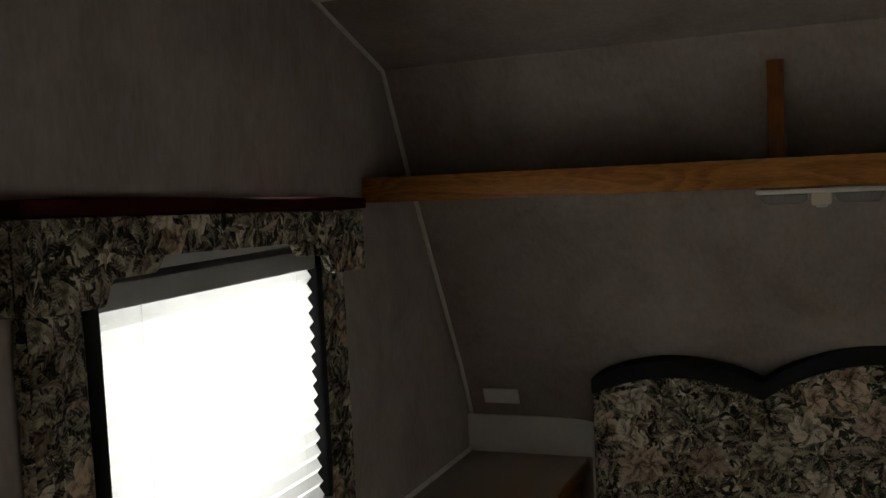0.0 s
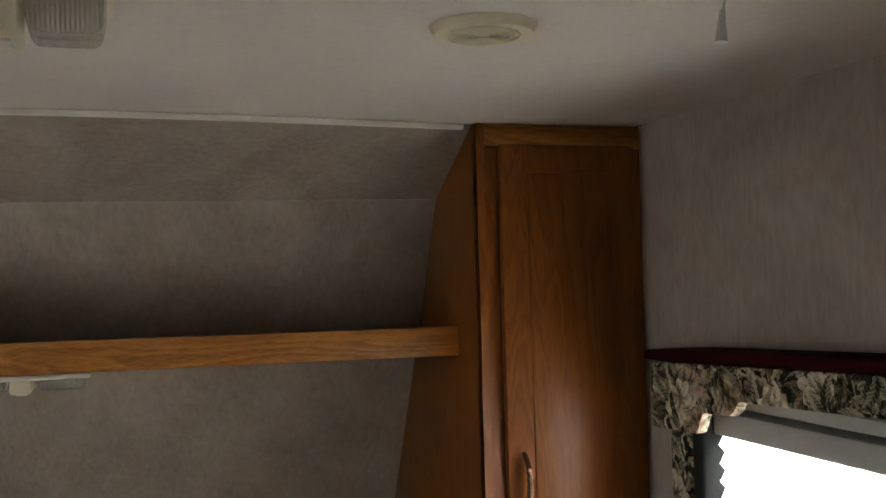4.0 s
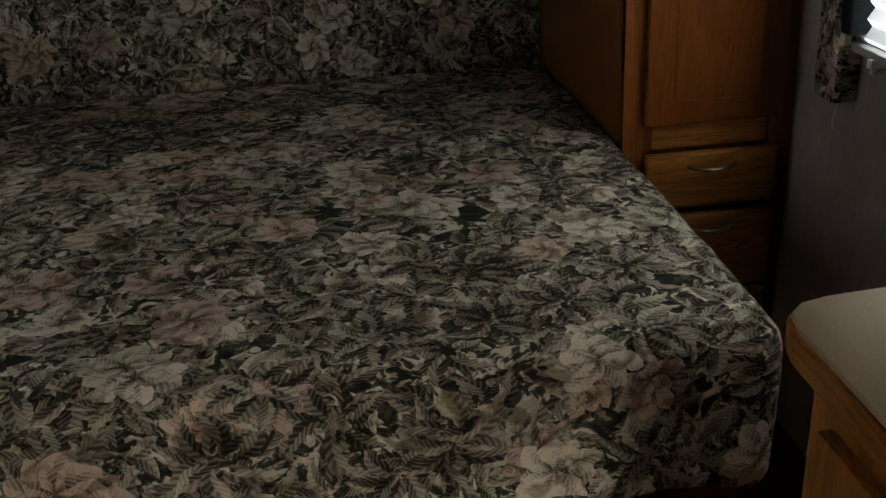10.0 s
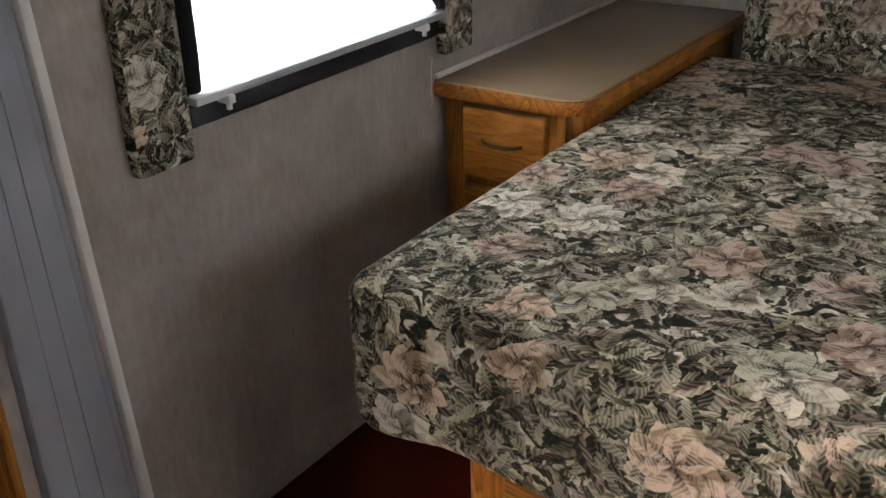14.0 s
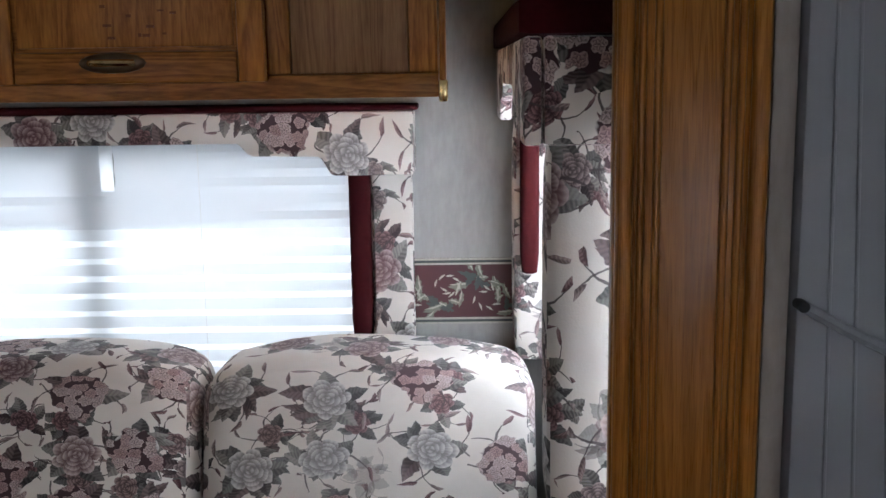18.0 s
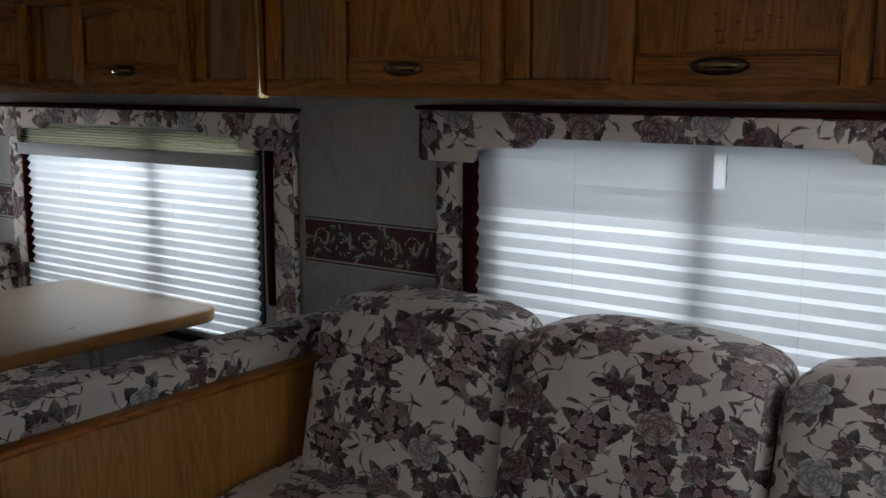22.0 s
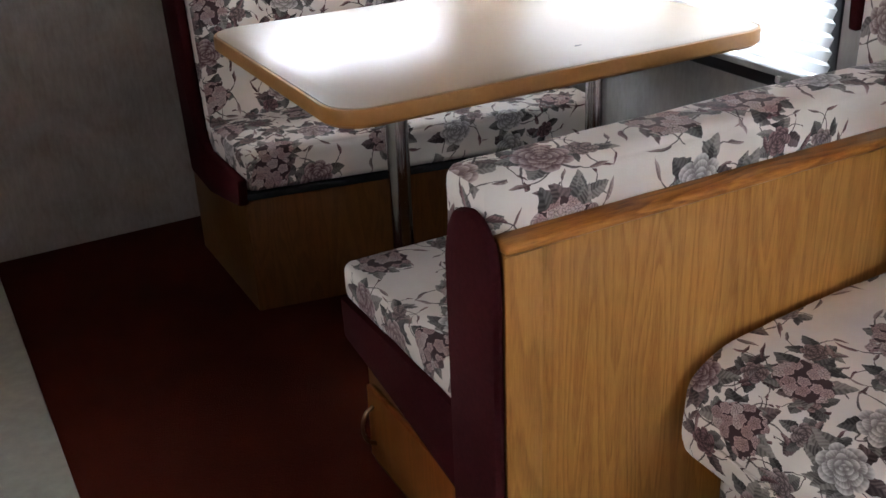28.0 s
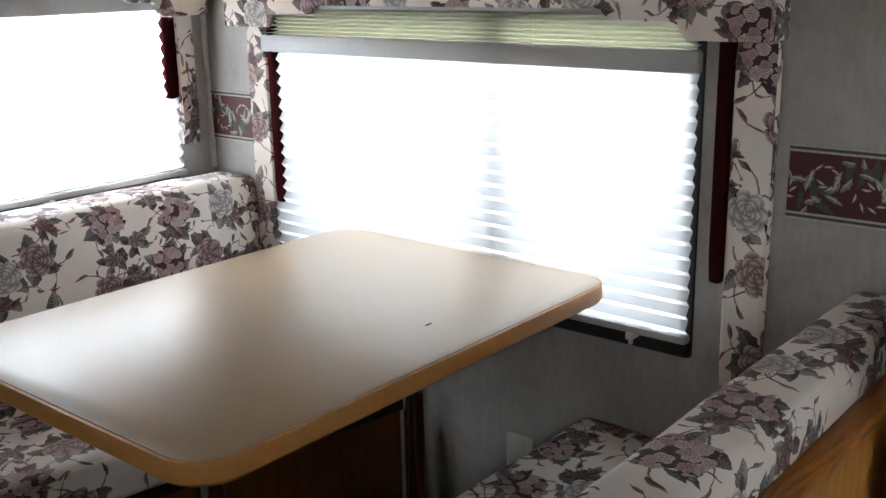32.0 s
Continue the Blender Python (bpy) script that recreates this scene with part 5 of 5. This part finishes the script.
def overhead(y0, y1, sections, first, label):
    """A cabinet over the windows; sections from y1 downwards: ('door' or 'panel', y_low, y_high)."""
    cab = thing("overhead_cabinet", (-1.3, (y0 + y1) / 2, ZB0), label, "cabinet", "overhead cabinets")
    part("body", box(XS + 0.001, CF - 0.019, y0, y1, ZB0 + 0.004, ZT0, 0.002), OAK_Y, cab)
    part("top_rail", box(CF - 0.018, CF, y0, y1, ZT0 - 0.036, ZT0, 0.002), OAK_Y, cab)
    part("bottom_rail", box(CF - 0.018, CF, y0, y1, ZB0, ZB0 + 0.030, 0.002), OAK_Y, cab)
    za, zb = ZB0 + 0.031, ZT0 - 0.037
    cuts = [y1]
    for kind, a, b in sections:
        cuts += [b, a]
        if kind == "panel":
            # grey reflection is painted into this panel's oak
            part("fixed_panel", box(CF - 0.016, CF - 0.006, a, b, za, zb, 0.001), OAK_GREY, cab, "oak panel with a grey reflection in its colour")
        else:
            part("door_backing", box(CF - 0.017, CF - 0.003, a, b, za, zb, 0.001), OAK_Y, cab)
            p, q, lo, hi = a - 0.008, b + 0.008, ZB0 + 0.022, ZT0 - 0.030
            d = part("door", box(CF, CF + 0.010, p, q, lo, hi, 0.003), OAK_Y, cab, "flip-up door with an arched panel")
            for s, t in ((p, p + 0.034), (q - 0.034, q)):
                part("door_stile", box(CF + 0.009, CF + 0.019, s, t, lo, hi, 0.004), OAK, d)
            part("door_bottom_rail", box(CF + 0.009, CF + 0.019, p + 0.0345, q - 0.0345, lo, lo + 0.040, 0.004), OAK_Y, d)
            mid, k = (p + q) / 2, 10
            arch = [(q - 0.0345, hi), (p + 0.0345, hi)] + [(p + 0.0345 + (q - p - 0.069) * i / k, hi - 0.040 + 0.012 * math.sin(math.pi * i / k)) for i in range(k + 1)]
            part("door_top_rail", prism(arch, CF + 0.009, CF + 0.019, "x", 0.003), OAK_Y, d)
            part("door_panel", box(CF + 0.008, CF + 0.013, p + 0.039, q - 0.039, lo + 0.045, hi - 0.022, 0.003), OAK, d)
            oval_pull((CF + 0.020, mid - 0.015, lo + 0.026), (0, 1, 0), d)
            for y in (p + 0.05, q - 0.05):
                part("hinge", soft(CF - 0.002, CF + 0.006, y - 0.022, y + 0.022, ZT0 - 0.026, ZT0 - 0.014, 0.005, (0, 0, 0), 3), BRONZE, cab)
    cuts.append(y0)
    if first:
        rnd = random.Random(3)
        spots = [box(CF + 0.0128, CF + 0.0134, y, y + rnd.uniform(0.004, 0.011), z, z + rnd.uniform(0.002, 0.005), 0) for y, z in ((rnd.uniform(0.19, 0.31), rnd.uniform(1.475, 1.55)) for _ in range(16))]
        for spot in spots:
            part("scuff", spot, OAK_RED, cab, "small dark scuff on the door panel", smooth=False)
    for i in range(0, len(cuts), 2):
        hi, lo = cuts[i] - 0.0, cuts[i + 1]
        if hi - lo > 0.004:
            part("stile", box(CF - 0.018, CF + 0.001, lo + 0.0005, hi - 0.0005, za, zb, 0.002), OAK, cab)
    return cab


overhead(-0.652, 0.640, [("panel", 0.453, 0.602), ("door", 0.080, 0.415), ("panel", -0.077, 0.053), ("door", -0.462, -0.130), ("panel", -0.61, -0.50)], True, "oak overhead cabinet above the sofa window")
overhead(-1.95, -0.662, [("panel", -0.815, -0.705), ("door", -1.215, -0.855), ("panel", -1.37, -1.26), ("door", -1.75, -1.41), ("panel", -1.91, -1.79)], False, "oak overhead cabinet between sofa and dinette")
overhead(YR + 0.002, -1.952, [("panel", -2.13, -1.99), ("door", -2.47, -2.17), ("panel", -2.75, -2.51)], False, "oak overhead cabinet above the dinette window")
st = thing("cabinet_strip", (CF, 0.646, ZB0), "slim brass edge strip on the cabinet's end", "trim")
part("strip", box(CF - 0.02, CF + 0.006, 0.641, 0.650, ZB0 - 0.004, ZT0, 0.003), OAK, st)
part("tip", box(CF + 0.002, CF + 0.012, 0.640, 0.652, ZB0 - 0.006, ZB0 + 0.022, 0.003), BRASS, st, "bright brass end cap")
st = thing("cabinet_strip", (CF, -0.657, ZB0), "slim brass joint strip between two cabinets", "trim")
part("strip", box(CF - 0.01, CF + 0.016, -0.6605, -0.6535, ZB0 - 0.004, ZT0, 0.003), BRASS, st)

# ---- slide-out: dinette ----
PX, PY = -0.609, -0.912


def bench(name, y_back, sign, label):
    """A dinette bench against y_back; sign: the way it faces along y."""
    b = thing(name, (-1.2, y_back + sign * 0.3, 0), label, "dinette bench", "dinette benches")
    y = [y_back, y_back + sign * 0.018, y_back + sign * 0.125, y_back + sign * 0.685]

    def span(p, q):
        return (min(p, q), max(p, q))
    return b, y, span


b, y, span = bench("dinette_bench", PY, -1, "cream floral dinette bench with an oak back panel")
part("back_panel", box(XS + 0.001, PX, PY - 0.018, PY, 0.0, 0.756, 0.002), OAK_PANEL, b, "upright oak panel behind the sofa's end")
part("panel_cap", box(XS + 0.001, PX + 0.002, PY - 0.034, PY + 0.009, 0.756, 0.772, 0.006, 3), OAK_X, b, "rounded oak ledge on the panel")
part("panel_stile", box(PX - 0.055, PX + 0.003, PY + 0.0005, PY + 0.006, 0.0, 0.755, 0.002), OAK_PANEL, b)
part("back_cushion", soft(XS + 0.004, PX + 0.006, PY - 0.152, PY - 0.036, 0.40, 0.836, 0.026, (0, 0.004, 0.006), 20, 0.003), FLORAL, b, wrap=("y", -1))
part("end_cap", prism([(PY + 0.007, 0.20), (PY + 0.007, 0.735), (PY - 0.004, 0.770), (PY - 0.028, 0.796), (PY - 0.058, 0.804), (PY - 0.090, 0.794), (PY - 0.110, 0.762), (PY - 0.119, 0.715), (PY - 0.119, 0.30), (PY - 0.09, 0.20)], PX + 0.003, PX + 0.024, "x", 0.010), MAROON, b, "maroon velvet end of the backrest")
part("seat_cushion", soft(XS + 0.004, -0.662, -1.596, PY - 0.150, 0.368, 0.450, 0.020, (0, 0.004, 0.008), 18, 0.003), FLORAL, b)
part("seat_side", prism([(-1.589, 0.290), (-1.592, 0.378), (PY - 0.09, 0.378), (PY - 0.09, 0.20), (PY - 0.16, 0.195), (-1.39, 0.258)], -0.680, -0.651, "x", 0.008), MAROON, b, "maroon velvet side of the seat")
# base colour carries the shade below the seat
part("base", box(XS + 0.004, -0.681, -1.550, PY - 0.019, 0.0, 0.368, 0.003), OAK_RED_SHADED, b)
d = part("door", box(-0.680, -0.665, -1.530, PY - 0.05, 0.035, 0.205, 0.005), OAK_RED, b)
bow_handle("handle", (-0.665, -1.500, 0.125), (0, 0, 1), (1, 0, 0), 0.09, d, BRONZE, "bronze bow handle")
for z in (0.06, 0.18):
    part("hinge", rod((-0.660, PY - 0.030, z - 0.018), (-0.660, PY - 0.030, z + 0.018), 0.005), BRONZE, b)



def splayed(bm):
    """The end bench grows deeper towards the outer wall."""
    for v in bm.verts:
        if v.co.y > -2.42:
            v.co.y += 0.175 * (-0.70 - v.co.x)
    return bm


b = thing("dinette_bench", (-1.2, -2.55, 0), "cream floral dinette bench below the end window", "dinette bench", "dinette benches")
part("back_cushion", soft(XS + 0.004, -0.700, -2.70, -2.552, 0.41, 0.858, 0.030, (0, 0.004, 0.006), 20, 0.003, lambda p: Vector((p.x, p.y - 0.12 * max(0, p.z - 0.43), p.z))), FLORAL, b, wrap=("y", -1))
part("end_cap", prism([(-2.57, 0.42), (-2.61, 0.81), (-2.65, 0.853), (-2.73, 0.853), (-2.755, 0.79), (-2.70, 0.28), (-2.53, 0.27), (-2.27, 0.318), (-2.262, 0.392), (-2.53, 0.390)], -0.700, -0.670, "x", 0.010), MAROON, b, "maroon velvet end of bench")
part("seat_cushion", splayed(soft(XS + 0.004, -0.698, -2.58, -2.272, 0.348, 0.455, 0.020, (0, 0.004, 0.008), 18, 0.003)), FLORAL, b, wrap=("y", -1))
part("seat_rail", splayed(box(XS + 0.004, -0.695, -2.58, -2.264, 0.330, 0.349, 0.004)), DARK_PIPE, b)
# shade under this seat is likewise painted into the base's oak
part("base", splayed(box(XS + 0.004, -0.696, YR + 0.002, -2.296, 0.0, 0.330, 0.003)), OAK_RED_SHADED, b)
part("back_board", box(XS + 0.004, -0.706, YR + 0.002, -2.702, 0.330, 0.79, 0.003), OAK_RED_X, b)

TX0, TX1, TY0, TY1 = XS + 0.006, -0.650, -2.285, -1.520


def rounded_rect(x0, x1, y0, y1, r, k=8):
    pts = []
    for cx, cy, a0 in ((x1 - r, y1 - r, 0), (x0 + r, y1 - r, 90), (x0 + r, y0 + r, 180), (x1 - r, y0 + r, 270)):
        pts += [(cx + r * math.cos(radians(a0 + 90 * i / k)), cy + r * math.sin(radians(a0 + 90 * i / k))) for i in range(k + 1)]
    return pts


table = thing("dinette_table", (-1.18, -1.90, 0), "tan laminate dinette table with oak edge and two steel legs", "table")
part("tabletop", prism(rounded_rect(TX0 + 0.008, TX1 - 0.008, TY0 + 0.008, TY1 - 0.008, 0.07), 0.733, 0.7665, "z", 0.001), LAMINATE, table, "satin tan laminate top")
ro, ri = rounded_rect(TX0, TX1, TY0, TY1, 0.078), rounded_rect(TX0 + 0.007, TX1 - 0.007, TY0 + 0.007, TY1 - 0.007, 0.071)
bm = bmesh.new()
rings = []
for pts, zz in ((ri, 0.7655), (rounded_rect(TX0 + 0.002, TX1 - 0.002, TY0 + 0.002, TY1 - 0.002, 0.076), 0.7645), (ro, 0.759), (ro, 0.736), (ri, 0.729)):
    rings.append([bm.verts.new((p, q, zz)) for p, q in pts])
for a, c in zip(rings, rings[1:]):
    for i in range(len(a)):
        j = (i + 1) % len(a)
        bm.faces.new((a[i], a[j], c[j], c[i]))
part("edge", bm, OAK_BAND, table, "rounded oak edge")
for x in (-0.945, -1.495):
    yy = -1.90
    leg = part("leg", rod((x, yy, 0.0), (x, yy, 0.731), 0.026, 20), CHROME, table, "chromed steel leg")
    part("floor_socket", rod((x, yy, 0.0), (x, yy, 0.03), 0.055, 20, 0.036), CHROME, leg)
    part("top_socket", rod((x, yy, 0.692), (x, yy, 0.731), 0.036, 20, 0.06), CHROME, leg)
mk = thing("table_scratch", (-1.253, -1.648, 0.7666), "small dark scratch mark on the tabletop", "mark")
part("mark", box(-1.262, -1.245, -1.651, -1.646, 0.7666, 0.7671, 0.0002), BLACK, mk)
o = thing("outlet", (XS, -1.79, 0.31), "white wall socket plate below the dinette window", "outlet")
part("plate", box(XS, XS + 0.008, -1.795, -1.725, 0.24, 0.355, 0.003), WHITE, o)
part("socket", box(XS + 0.007, XS + 0.011, -1.775, -1.745, 0.305, 0.335, 0.003), WHITE, o)
part("socket", box(XS + 0.007, XS + 0.011, -1.775, -1.745, 0.26, 0.29, 0.003), WHITE, o)
